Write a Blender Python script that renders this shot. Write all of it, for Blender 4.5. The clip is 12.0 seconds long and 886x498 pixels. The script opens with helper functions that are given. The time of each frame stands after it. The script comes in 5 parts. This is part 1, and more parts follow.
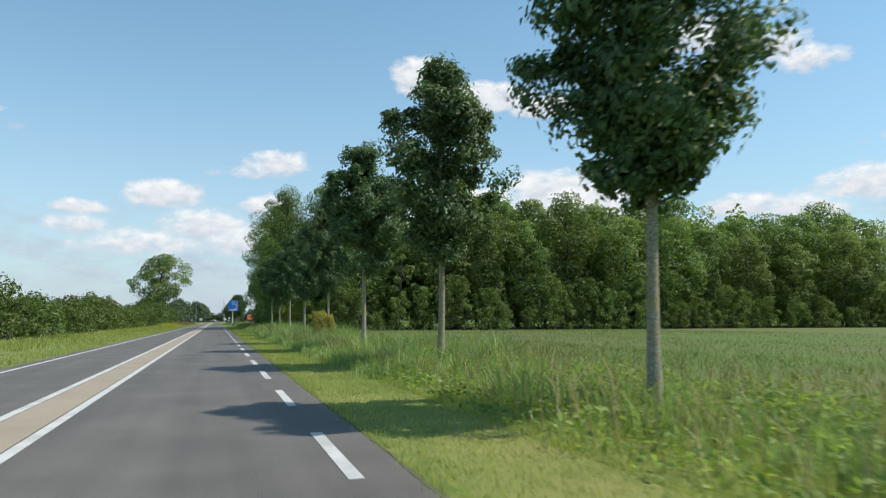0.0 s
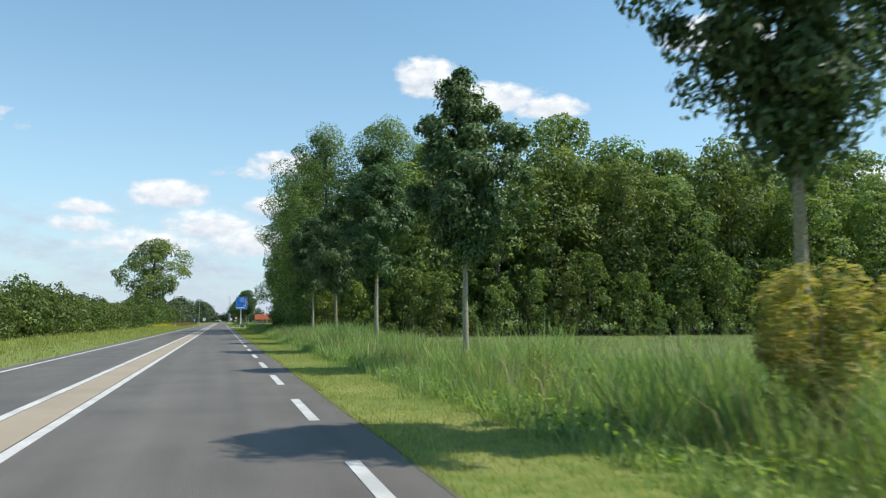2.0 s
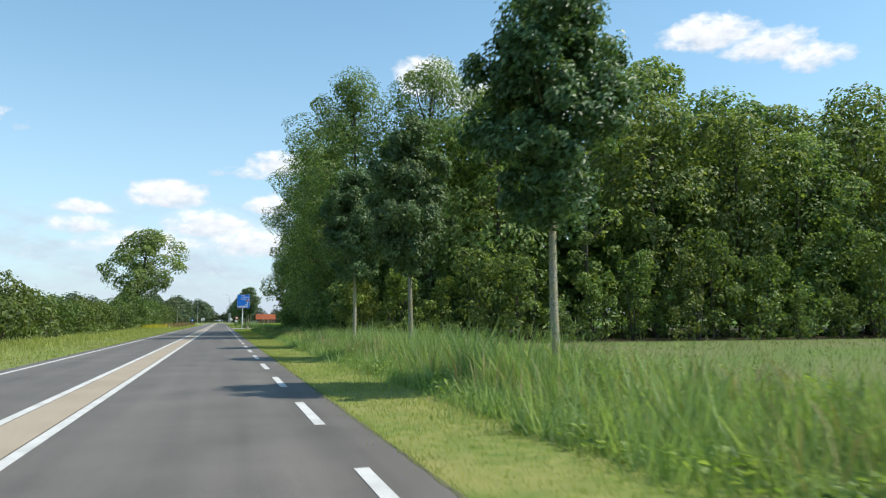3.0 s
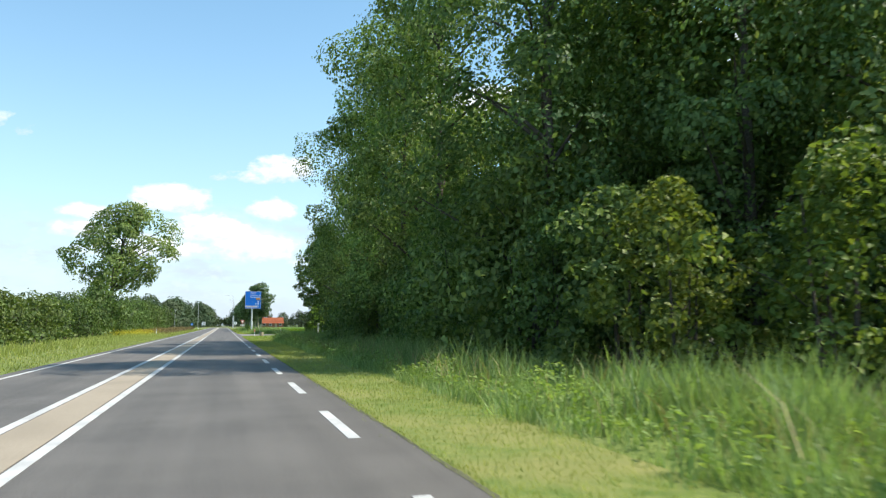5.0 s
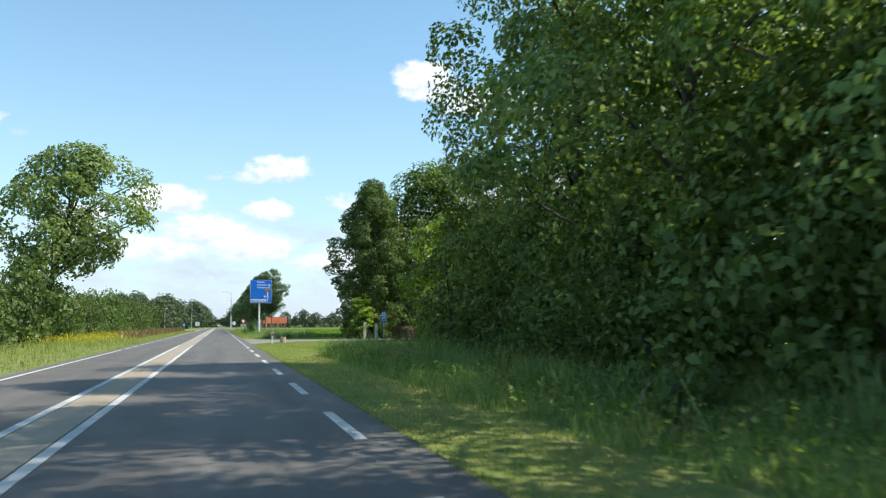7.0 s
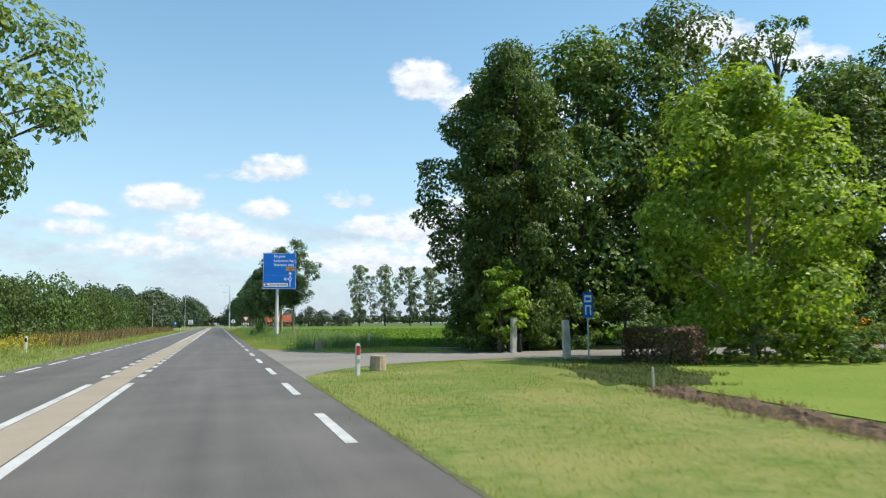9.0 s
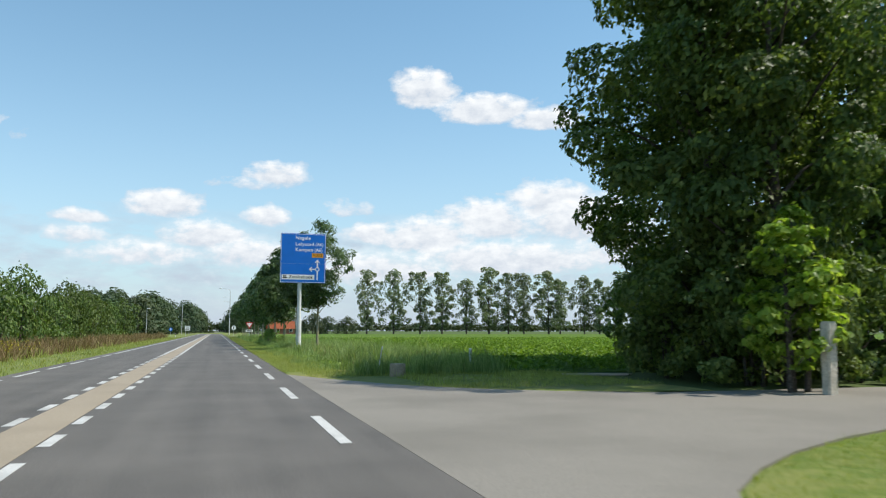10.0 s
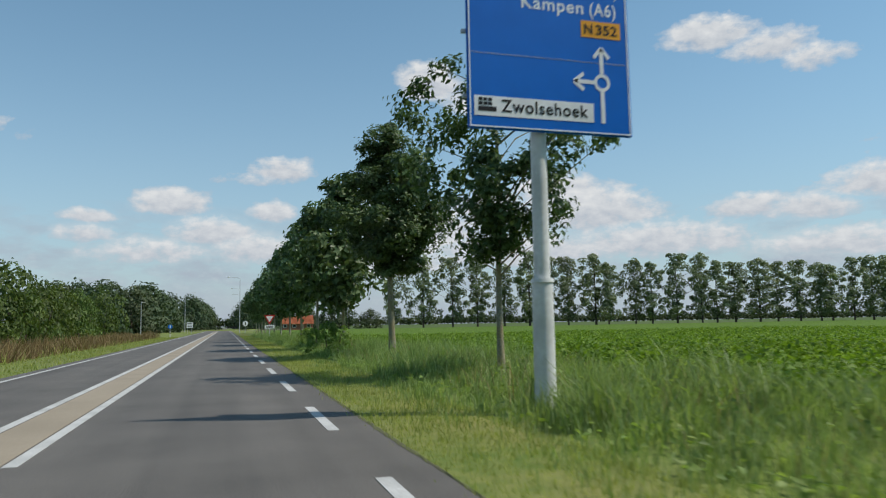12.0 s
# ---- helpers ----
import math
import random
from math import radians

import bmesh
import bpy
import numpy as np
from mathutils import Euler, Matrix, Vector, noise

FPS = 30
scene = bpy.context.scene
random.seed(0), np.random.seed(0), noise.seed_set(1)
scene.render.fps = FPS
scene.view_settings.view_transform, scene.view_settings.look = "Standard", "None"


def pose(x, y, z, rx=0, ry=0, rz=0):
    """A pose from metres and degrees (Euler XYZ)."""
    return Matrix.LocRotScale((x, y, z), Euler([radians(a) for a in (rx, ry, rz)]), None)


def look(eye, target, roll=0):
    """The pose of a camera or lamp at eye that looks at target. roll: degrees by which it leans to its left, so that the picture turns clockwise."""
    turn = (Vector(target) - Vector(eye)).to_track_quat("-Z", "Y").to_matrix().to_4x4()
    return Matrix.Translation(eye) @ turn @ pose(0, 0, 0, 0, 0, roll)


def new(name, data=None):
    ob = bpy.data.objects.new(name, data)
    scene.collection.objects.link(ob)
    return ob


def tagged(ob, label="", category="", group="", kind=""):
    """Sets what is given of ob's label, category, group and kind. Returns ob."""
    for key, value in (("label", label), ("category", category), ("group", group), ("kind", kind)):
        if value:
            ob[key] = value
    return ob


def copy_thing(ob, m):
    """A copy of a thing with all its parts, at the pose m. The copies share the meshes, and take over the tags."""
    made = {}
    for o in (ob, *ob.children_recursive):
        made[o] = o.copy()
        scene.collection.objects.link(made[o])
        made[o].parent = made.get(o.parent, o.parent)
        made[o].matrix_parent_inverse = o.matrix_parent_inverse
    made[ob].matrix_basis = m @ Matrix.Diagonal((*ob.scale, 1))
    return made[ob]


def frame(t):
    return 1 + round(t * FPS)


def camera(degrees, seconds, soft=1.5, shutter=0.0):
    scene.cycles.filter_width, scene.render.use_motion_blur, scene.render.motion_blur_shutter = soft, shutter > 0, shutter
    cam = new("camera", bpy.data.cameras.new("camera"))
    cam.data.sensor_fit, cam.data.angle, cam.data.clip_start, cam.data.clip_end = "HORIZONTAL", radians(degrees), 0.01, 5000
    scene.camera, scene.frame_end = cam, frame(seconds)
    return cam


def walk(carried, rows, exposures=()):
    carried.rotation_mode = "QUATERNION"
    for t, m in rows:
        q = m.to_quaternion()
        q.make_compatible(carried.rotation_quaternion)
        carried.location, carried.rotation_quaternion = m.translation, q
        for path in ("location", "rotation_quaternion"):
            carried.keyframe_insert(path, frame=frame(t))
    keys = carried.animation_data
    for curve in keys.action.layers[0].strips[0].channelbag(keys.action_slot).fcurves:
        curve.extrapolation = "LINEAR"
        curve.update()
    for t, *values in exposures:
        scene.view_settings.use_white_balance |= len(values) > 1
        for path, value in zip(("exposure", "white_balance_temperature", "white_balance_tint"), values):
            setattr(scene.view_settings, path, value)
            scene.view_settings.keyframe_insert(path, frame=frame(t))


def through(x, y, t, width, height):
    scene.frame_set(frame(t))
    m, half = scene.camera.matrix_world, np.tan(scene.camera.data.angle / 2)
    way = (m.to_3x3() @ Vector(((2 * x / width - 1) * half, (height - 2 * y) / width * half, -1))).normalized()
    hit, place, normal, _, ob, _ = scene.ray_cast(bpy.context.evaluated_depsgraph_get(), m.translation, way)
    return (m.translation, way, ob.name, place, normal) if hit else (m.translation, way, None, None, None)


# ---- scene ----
# the camera rides in a car along the straight road (along y), looking a little to the right
cam = camera(62.19, 12.0, soft=1.15, shutter=0.12)
# seconds, place in metres, degrees turned right of the road, degrees up, degrees leaning right
ROWS = [
    (0.0, 0.217, 0.026, 1.444, 17.061, 5.506, 0.130),
    (0.5, 0.233, 9.586, 1.416, 16.864, 5.329, 0.022),
    (1.0, 0.201, 18.995, 1.447, 16.862, 5.494, 0.227),
    (1.5, 0.227, 28.633, 1.435, 16.718, 5.434, 0.096),
    (2.0, 0.199, 38.326, 1.391, 16.695, 5.558, 0.028),
    (2.5, 0.148, 47.593, 1.445, 16.638, 5.432, 0.012),
    (3.0, 0.145, 56.550, 1.423, 16.752, 5.513, 0.187),
    (3.5, 0.112, 65.891, 1.389, 16.606, 5.639, 0.146),
    (5.5, -0.112, 103.274, 1.359, 16.620, 5.826, 0.295),
    (6.0, -0.147, 112.510, 1.385, 16.770, 5.774, 0.303),
    (6.5, -0.164, 121.121, 1.361, 16.777, 5.865, 0.389),
    (8.5, -0.103, 157.585, 1.379, 17.149, 5.465, 0.417),
    (9.0, -0.023, 166.349, 1.366, 17.043, 5.693, 0.391),
    (9.5, -0.053, 175.158, 1.338, 17.148, 6.011, 0.071),
    (10.0, -0.052, 183.930, 1.335, 17.049, 6.353, -0.097),
    (10.5, 0.026, 192.524, 1.334, 16.916, 6.369, 0.417),
    (11.0, 0.099, 201.694, 1.381, 16.634, 5.401, 0.632),
    (11.5, 0.135, 210.368, 1.372, 16.606, 5.645, 1.027),
    (12.0, 0.117, 219.174, 1.349, 16.535, 5.786, 0.930),
]


def aim(x, y, z, turn, up, lean):
    a, b = radians(turn), radians(up)
    way = Vector((math.sin(a) * math.cos(b), math.cos(a) * math.cos(b), math.sin(b)))
    return look((x, y, z), Vector((x, y, z)) + way, -lean)


EXPOSURES = [(0.0, 0.0), (2.5, 0.2), (3.5, 0.3), (5.5, 0.66), (6.0, 0.76), (6.5, 0.55), (8.5, 0.33), (9.5, 0.14), (10.5, 0.0), (11.0, -0.22), (12.0, -0.38)]
walk(cam, [(t, aim(*p)) for t, *p in ROWS], EXPOSURES)

# ---- world, sun and sky ----
SUN_TO = Vector((0.539, -0.195, 0.819)).normalized()
sun_data = bpy.data.lights.new("sun", "SUN")
sun_data.energy, sun_data.angle, sun_data.color = 5.0, radians(0.55), (1.0, 0.94, 0.84)
sun = new("sun", sun_data)
sun.matrix_world = look(SUN_TO * 50, (0, 0, 0))
tagged(sun, "the sun high on a summer noon", "sun", kind="structure")

world = bpy.data.worlds.new("summer_sky")
scene.world = world
world.use_nodes = True
wn, wl = world.node_tree.nodes, world.node_tree.links
wn.clear()


def wmath(op, a, b=None, c=None, clamp=False):
    n = wn.new("ShaderNodeMath")
    n.operation, n.use_clamp = op, clamp
    for i, v in enumerate((a, b, c)):
        if v is None:
            continue
        if isinstance(v, (int, float)):
            n.inputs[i].default_value = v
        else:
            wl.new(v, n.inputs[i])
    return n.outputs[0]


sky = wn.new("ShaderNodeTexSky")
sky.sky_type, sky.sun_disc = "NISHITA", False
sky.sun_elevation = math.asin(SUN_TO.z)
sky.sun_rotation = math.atan2(SUN_TO.x, SUN_TO.y)
sky.air_density, sky.dust_density, sky.ozone_density = 1.0, 0.25, 0.5
coord = wn.new("ShaderNodeTexCoord")
sep = wn.new("ShaderNodeSeparateXYZ")
wl.new(coord.outputs["Generated"], sep.inputs[0])
azim = wmath("ARCTAN2", sep.outputs[0], sep.outputs[1])
elev = wmath("ARCSINE", sep.outputs[2])
both = wn.new("ShaderNodeCombineXYZ")
wl.new(azim, both.inputs[0])
wl.new(elev, both.inputs[1])


def wnoise(scale, detail, offset, stretch=1.6):
    mp = wn.new("ShaderNodeMapping")
    mp.inputs["Location"].default_value = (offset, offset * 0.7, 0)
    mp.inputs["Scale"].default_value = (scale, scale * stretch, 1)
    wl.new(both.outputs[0], mp.inputs[0])
    n = wn.new("ShaderNodeTexNoise")
    n.inputs["Scale"].default_value, n.inputs["Detail"].default_value = 1.0, detail
    n.inputs["Roughness"].default_value = 0.58
    wl.new(mp.outputs[0], n.inputs["Vector"])
    return n.outputs[0]


puff = wnoise(42.0, 6.0, 3.1)
puff_b = wnoise(15.0, 3.0, 7.7)
ragged = wmath("ADD", wmath("MULTIPLY", wmath("SUBTRACT", puff, 0.5), 2.1), wmath("MULTIPLY", wmath("SUBTRACT", puff_b, 0.5), 1.2))
# cumulus heads: azimuth from the road's line, elevation, half width, half height (degrees), thickness
CLOUDS_AHEAD = [
    (4.2, 11.7, 2.6, 1.3, 1), (2, 11, 2.4, 0.5, 0.35), (-3.9, 9, 3, 1.35, 1), (3.3, 8.5, 1.9, 1.1, 1), (-1, 6.9, 3.4, 1.5, 1),
    (2.2, 5.6, 3.4, 1.5, 0.9), (-5.5, 5.4, 4.5, 1.2, 0.7), (-9.5, 7.9, 1.9, 0.7, 0.8), (-9.6, 6.6, 2.2, 0.9, 0.8), (9.6, 9.3, 1.9, 0.8, 0.45),
    (11.5, 7.4, 2.6, 1, 0.9), (12, 4.6, 7, 1.7, 0.85),
]
CLOUDS_RIGHT = [
    (15.6, 18.3, 2.9, 1.9, 1), (20.4, 16.9, 4.3, 1.6, 1.05), (25.1, 16.1, 3.2, 1.1, 1), (16, 7, 4.6, 2, 1), (20.5, 8.2, 4.4, 2.2, 1.05),
    (25.5, 9.8, 3.9, 1.9, 1.05), (28.5, 8.2, 5.2, 2.3, 1.05), (22, 5.4, 9, 1.8, 0.95), (33, 5.8, 7, 1.8, 0.9), (39.5, 8, 3.2, 1.2, 0.9),
    (43.5, 7.6, 3.5, 1.2, 0.9), (37.3, 20.3, 3.6, 1.7, 1), (41.5, 19, 3.4, 1.4, 0.8), (44.5, 17.8, 2.4, 1.3, 0.75), (48, 9, 4.5, 1.6, 0.9),
    (47, 5, 9, 1.4, 0.8),
]
cloud_rng = random.Random(8)
CLOUDS_ROUND = [(58 + 23 * k, cloud_rng.uniform(8, 22), cloud_rng.uniform(5, 10), cloud_rng.uniform(2.0, 3.3), 1.0) for k in range(6)]
CLOUDS_ROUND += [(-24 - 26 * k, cloud_rng.uniform(8, 22), cloud_rng.uniform(5, 10), cloud_rng.uniform(2.0, 3.3), 1.0) for k in range(6)]
cover, lit = None, None
for a, e, ha, he, thick in CLOUDS_AHEAD + CLOUDS_RIGHT + CLOUDS_ROUND:
    du = wmath("MULTIPLY_ADD", azim, 57.2958 / ha, -a / ha)
    dv = wmath("MULTIPLY_ADD", elev, 57.2958 / he, -e / he)
    low = wmath("MULTIPLY", wmath("MINIMUM", dv, 0.0), 0.55)
    dv2 = wmath("ADD", dv, low)
    d = wmath("ADD", wmath("MULTIPLY", du, du), wmath("MULTIPLY", dv2, dv2))
    body = wmath("MULTIPLY", wmath("SUBTRACT", 1.05, d), thick)
    top = wmath("MULTIPLY_ADD", dv, 0.35, 0.5, clamp=True)
    cover = body if cover is None else wmath("SMOOTH_MAX", cover, body, 0.25)
    share = wmath("MULTIPLY", top, wmath("MULTIPLY_ADD", body, 1.2, 0.5, clamp=True))
    lit = share if lit is None else wmath("MAXIMUM", lit, share)
# a broken low bank of cloud above the horizon
bank_n = wnoise(9.0, 5.0, 1.7, 3.2)
bank_off = wmath("MULTIPLY_ADD", elev, 57.2958 / 4.6, -4.6 / 4.6)
bank_w = wmath("SUBTRACT", 1.0, wmath("MULTIPLY", bank_off, bank_off), clamp=True)
bank = wmath("MULTIPLY", wmath("MULTIPLY", wmath("SUBTRACT", bank_n, 0.43, clamp=True), 4.2), bank_w, clamp=True)
dens = wmath("MULTIPLY", wmath("ADD", wmath("ADD", cover, ragged), 0.06), 1.3, clamp=True)
dens = wmath("MAXIMUM", dens, wmath("MULTIPLY", bank, 0.75))
dens = wmath("POWER", dens, 0.8)
# thin veil of haze low over the horizon
veil = wmath("MULTIPLY", wmath("POWER", wmath("SUBTRACT", 1.0, wmath("ABSOLUTE", elev), clamp=True), 5.0), 0.94)
cloud_col = wn.new("ShaderNodeMix")
cloud_col.data_type = "RGBA"
cloud_col.inputs[6].default_value, cloud_col.inputs[7].default_value = (3.9, 4.45, 5.25, 1), (7.6, 7.75, 7.8, 1)
shade = wmath("ADD", lit, wmath("MULTIPLY", wmath("SUBTRACT", puff, 0.5), 1.3), clamp=True)
wl.new(shade, cloud_col.inputs[0])
haze = wn.new("ShaderNodeMix")
haze.data_type = "RGBA"
wl.new(veil, haze.inputs[0])
clear = wn.new("ShaderNodeMix")
clear.data_type, clear.blend_type = "RGBA", "MULTIPLY"
clear.inputs[0].default_value = 1.0
clear.inputs[7].default_value = (1.04, 1.35, 1.29, 1)
wl.new(sky.outputs[0], clear.inputs[6])
wl.new(clear.outputs[2], haze.inputs[6])
haze.inputs[7].default_value = (3.75, 4.3, 5.4, 1)
mix = wn.new("ShaderNodeMix")
mix.data_type = "RGBA"
wl.new(dens, mix.inputs[0])
wl.new(haze.outputs[2], mix.inputs[6])
wl.new(cloud_col.outputs[2], mix.inputs[7])
back = wn.new("ShaderNodeBackground")
back.inputs[1].default_value = 0.13
wl.new(mix.outputs[2], back.inputs[0])
wout = wn.new("ShaderNodeOutputWorld")
wl.new(back.outputs[0], wout.inputs[0])


# ---- materials ----
def node_mat(name):
    m = bpy.data.materials.new(name)
    m.use_nodes = True
    n, l = m.node_tree.nodes, m.node_tree.links
    return m, n, l, n["Principled BSDF"], n["Material Output"]


def rgba(c):
    return (c[0], c[1], c[2], 1.0)


def surface(name, dark, light, fine=30.0, coarse=1.5, rough=0.8, bump=0.15, metal=0.0, third=None, coarse_mix=0.6, spec=0.3, random_mix=0.0, dist=0.02):
    """Two-scale mottled surface in world metres, with fine relief."""
    m, n, l, bsdf, out = node_mat(name)
    geo = n.new("ShaderNodeNewGeometry")
    a, b = n.new("ShaderNodeTexNoise"), n.new("ShaderNodeTexNoise")
    for t, s, d in ((a, fine, 5.0), (b, coarse, 4.0)):
        t.inputs["Scale"].default_value, t.inputs["Detail"].default_value = s, d
        l.new(geo.outputs["Position"], t.inputs["Vector"])
    r1 = n.new("ShaderNodeValToRGB")
    r1.color_ramp.elements[0].color, r1.color_ramp.elements[1].color = rgba(dark), rgba(light)
    r1.color_ramp.elements[0].position, r1.color_ramp.elements[1].position = 0.32, 0.68
    l.new(a.outputs[0], r1.inputs[0])
    mixer = n.new("ShaderNodeMix")
    mixer.data_type = "RGBA"
    third = third or tuple(0.5 * (x + y) * 0.82 for x, y in zip(dark, light))
    mixer.inputs[7].default_value = rgba(third)
    r2 = n.new("ShaderNodeValToRGB")
    r2.color_ramp.elements[0].position, r2.color_ramp.elements[1].position = 0.42, 0.66
    r2.color_ramp.elements[1].color = (coarse_mix,) * 3 + (1,)
    l.new(b.outputs[0], r2.inputs[0])
    l.new(r2.outputs[0], mixer.inputs[0])
    l.new(r1.outputs[0], mixer.inputs[6])
    col = mixer.outputs[2]
    if random_mix:
        info = n.new("ShaderNodeObjectInfo")
        hsv = n.new("ShaderNodeHueSaturation")
        v = n.new("ShaderNodeMath")
        v.operation = "MULTIPLY_ADD"
        v.inputs[1].default_value, v.inputs[2].default_value = random_mix, 1 - random_mix / 2
        l.new(info.outputs["Random"], v.inputs[0])
        l.new(v.outputs[0], hsv.inputs["Value"])
        l.new(col, hsv.inputs["Color"])
        col = hsv.outputs[0]
    l.new(col, bsdf.inputs["Base Color"])
    bsdf.inputs["Roughness"].default_value, bsdf.inputs["Metallic"].default_value = rough, metal
    bsdf.inputs["Specular IOR Level"].default_value = spec
    if bump:
        bp = n.new("ShaderNodeBump")
        bp.inputs["Strength"].default_value, bp.inputs["Distance"].default_value = bump, dist
        l.new(a.outputs[0], bp.inputs["Height"])
        l.new(bp.outputs[0], bsdf.inputs["Normal"])
    return m


def foliage(name, dark, mid, light, through=0.3, rough=0.5, hue_spread=0.03, tone_spread=0.0):
    """Leaves: each leaf its own tone, each plant a slightly other hue, light passing through."""
    m, n, l, bsdf, out = node_mat(name)
    geo, info = n.new("ShaderNodeNewGeometry"), n.new("ShaderNodeObjectInfo")
    ramp = n.new("ShaderNodeValToRGB")
    e = ramp.color_ramp.elements
    e[0].color, e[1].color = rgba(dark), rgba(light)
    e.new(0.55).color = rgba(mid)
    l.new(geo.outputs["Random Per Island"], ramp.inputs[0])
    tex = n.new("ShaderNodeTexNoise")
    tex.inputs["Scale"].default_value = 0.9
    l.new(geo.outputs["Position"], tex.inputs["Vector"])
    hsv = n.new("ShaderNodeHueSaturation")
    h, v = n.new("ShaderNodeMath"), n.new("ShaderNodeMath")
    h.operation = v.operation = "MULTIPLY_ADD"
    h.inputs[1].default_value, h.inputs[2].default_value = hue_spread, 0.5 - hue_spread / 2
    v.inputs[1].default_value, v.inputs[2].default_value = 0.9, 0.55
    l.new(info.outputs["Random"], h.inputs[0])
    l.new(tex.outputs[0], v.inputs[0])
    l.new(h.outputs[0], hsv.inputs["Hue"])
    own = n.new("ShaderNodeMath")
    own.operation = "MULTIPLY"
    own.inputs[1].default_value = 7.31
    l.new(info.outputs["Random"], own.inputs[0])
    part_of = n.new("ShaderNodeMath")
    part_of.operation = "FRACT"
    l.new(own.outputs[0], part_of.inputs[0])
    gain = n.new("ShaderNodeMath")
    gain.operation = "MULTIPLY_ADD"
    gain.inputs[1].default_value, gain.inputs[2].default_value = tone_spread, 1 - tone_spread / 2
    l.new(part_of.outputs[0], gain.inputs[0])
    tone = n.new("ShaderNodeMath")
    tone.operation = "MULTIPLY"
    l.new(v.outputs[0], tone.inputs[0])
    l.new(gain.outputs[0], tone.inputs[1])
    l.new(tone.outputs[0], hsv.inputs["Value"])
    l.new(ramp.outputs[0], hsv.inputs["Color"])
    l.new(hsv.outputs[0], bsdf.inputs["Base Color"])
    bsdf.inputs["Roughness"].default_value = rough
    bsdf.inputs["Specular IOR Level"].default_value = 0.22
    tr = n.new("ShaderNodeBsdfTranslucent")
    warm = n.new("ShaderNodeMix")
    warm.data_type, warm.blend_type = "RGBA", "MULTIPLY"
    warm.inputs[0].default_value = 1.0
    warm.inputs[7].default_value = (1.25, 1.3, 0.55, 1)
    l.new(hsv.outputs[0], warm.inputs[6])
    l.new(warm.outputs[2], tr.inputs[0])
    ms = n.new("ShaderNodeMixShader")
    ms.inputs[0].default_value = through
    l.new(bsdf.outputs[0], ms.inputs[1])
    l.new(tr.outputs[0], ms.inputs[2])
    l.new(ms.outputs[0], out.inputs[0])
    return m


def asphalt_mat():
    """Worn asphalt: stone grain, wheel tracks along the road, patches."""
    m, n, l, bsdf, out = node_mat("worn_asphalt")
    geo = n.new("ShaderNodeNewGeometry")
    grain, blotch, streak = (n.new("ShaderNodeTexNoise") for _ in range(3))
    mp = n.new("ShaderNodeMapping")
    mp.inputs["Scale"].default_value = (1.6, 0.05, 1)
    l.new(geo.outputs["Position"], mp.inputs[0])
    grain.inputs["Scale"].default_value, grain.inputs["Detail"].default_value = 70, 6
    blotch.inputs["Scale"].default_value, blotch.inputs["Detail"].default_value = 0.6, 4
    streak.inputs["Scale"].default_value, streak.inputs["Detail"].default_value = 1.0, 3
    l.new(geo.outputs["Position"], grain.inputs["Vector"])
    l.new(geo.outputs["Position"], blotch.inputs["Vector"])
    l.new(mp.outputs[0], streak.inputs["Vector"])
    r = n.new("ShaderNodeValToRGB")
    r.color_ramp.elements[0].color, r.color_ramp.elements[1].color = (0.068, 0.062, 0.055, 1), (0.172, 0.157, 0.138, 1)
    r.color_ramp.elements[0].position, r.color_ramp.elements[1].position = 0.3, 0.7
    l.new(grain.outputs[0], r.inputs[0])
    s = n.new("ShaderNodeMath")
    s.operation = "MULTIPLY_ADD"
    s.inputs[1].default_value, s.inputs[2].default_value = 0.8, 0.17
    l.new(streak.outputs[0], s.inputs[0])
    s2 = n.new("ShaderNodeMath")
    s2.operation = "MULTIPLY_ADD"
    s2.inputs[1].default_value = 0.72
    l.new(blotch.outputs[0], s2.inputs[0])
    l.new(s.outputs[0], s2.inputs[2])
    hsv = n.new("ShaderNodeHueSaturation")
    l.new(s2.outputs[0], hsv.inputs["Value"])
    l.new(r.outputs[0], hsv.inputs["Color"])
    l.new(hsv.outputs[0], bsdf.inputs["Base Color"])
    bsdf.inputs["Roughness"].default_value, bsdf.inputs["Specular IOR Level"].default_value = 0.72, 0.35
    bp = n.new("ShaderNodeBump")
    bp.inputs["Strength"].default_value, bp.inputs["Distance"].default_value = 0.35, 0.006
    l.new(grain.outputs[0], bp.inputs["Height"])
    l.new(bp.outputs[0], bsdf.inputs["Normal"])
    return m


M_ASPHALT = asphalt_mat()
M_SIDE_ROAD = surface("pale_old_asphalt", (0.155, 0.143, 0.123), (0.285, 0.264, 0.228), 60, 0.35, 0.85, 0.25, third=(0.145, 0.134, 0.114), dist=0.006)
M_LINE = surface("worn_white_road_paint", (0.44, 0.44, 0.42), (0.6, 0.595, 0.575), 55, 1.6, 0.65, 0.15, third=(0.3, 0.3, 0.285), coarse_mix=0.6, dist=0.004)
M_STRIP = surface("beige_road_coating", (0.27, 0.225, 0.165), (0.36, 0.305, 0.23), 60, 0.5, 0.8, 0.2, third=(0.25, 0.21, 0.155), dist=0.005)
M_GROUND = surface("grassy_ground", (0.1, 0.145, 0.035), (0.205, 0.245, 0.07), 14, 0.35, 0.95, 0.6, third=(0.18, 0.19, 0.08), coarse_mix=0.7, spec=0.1, dist=0.04)
M_LAWN = surface("mown_turf", (0.09, 0.145, 0.03), (0.195, 0.215, 0.066), 3.6, 0.4, 0.95, 0.0, third=(0.235, 0.225, 0.08), coarse_mix=0.9, spec=0.1, dist=0.02)
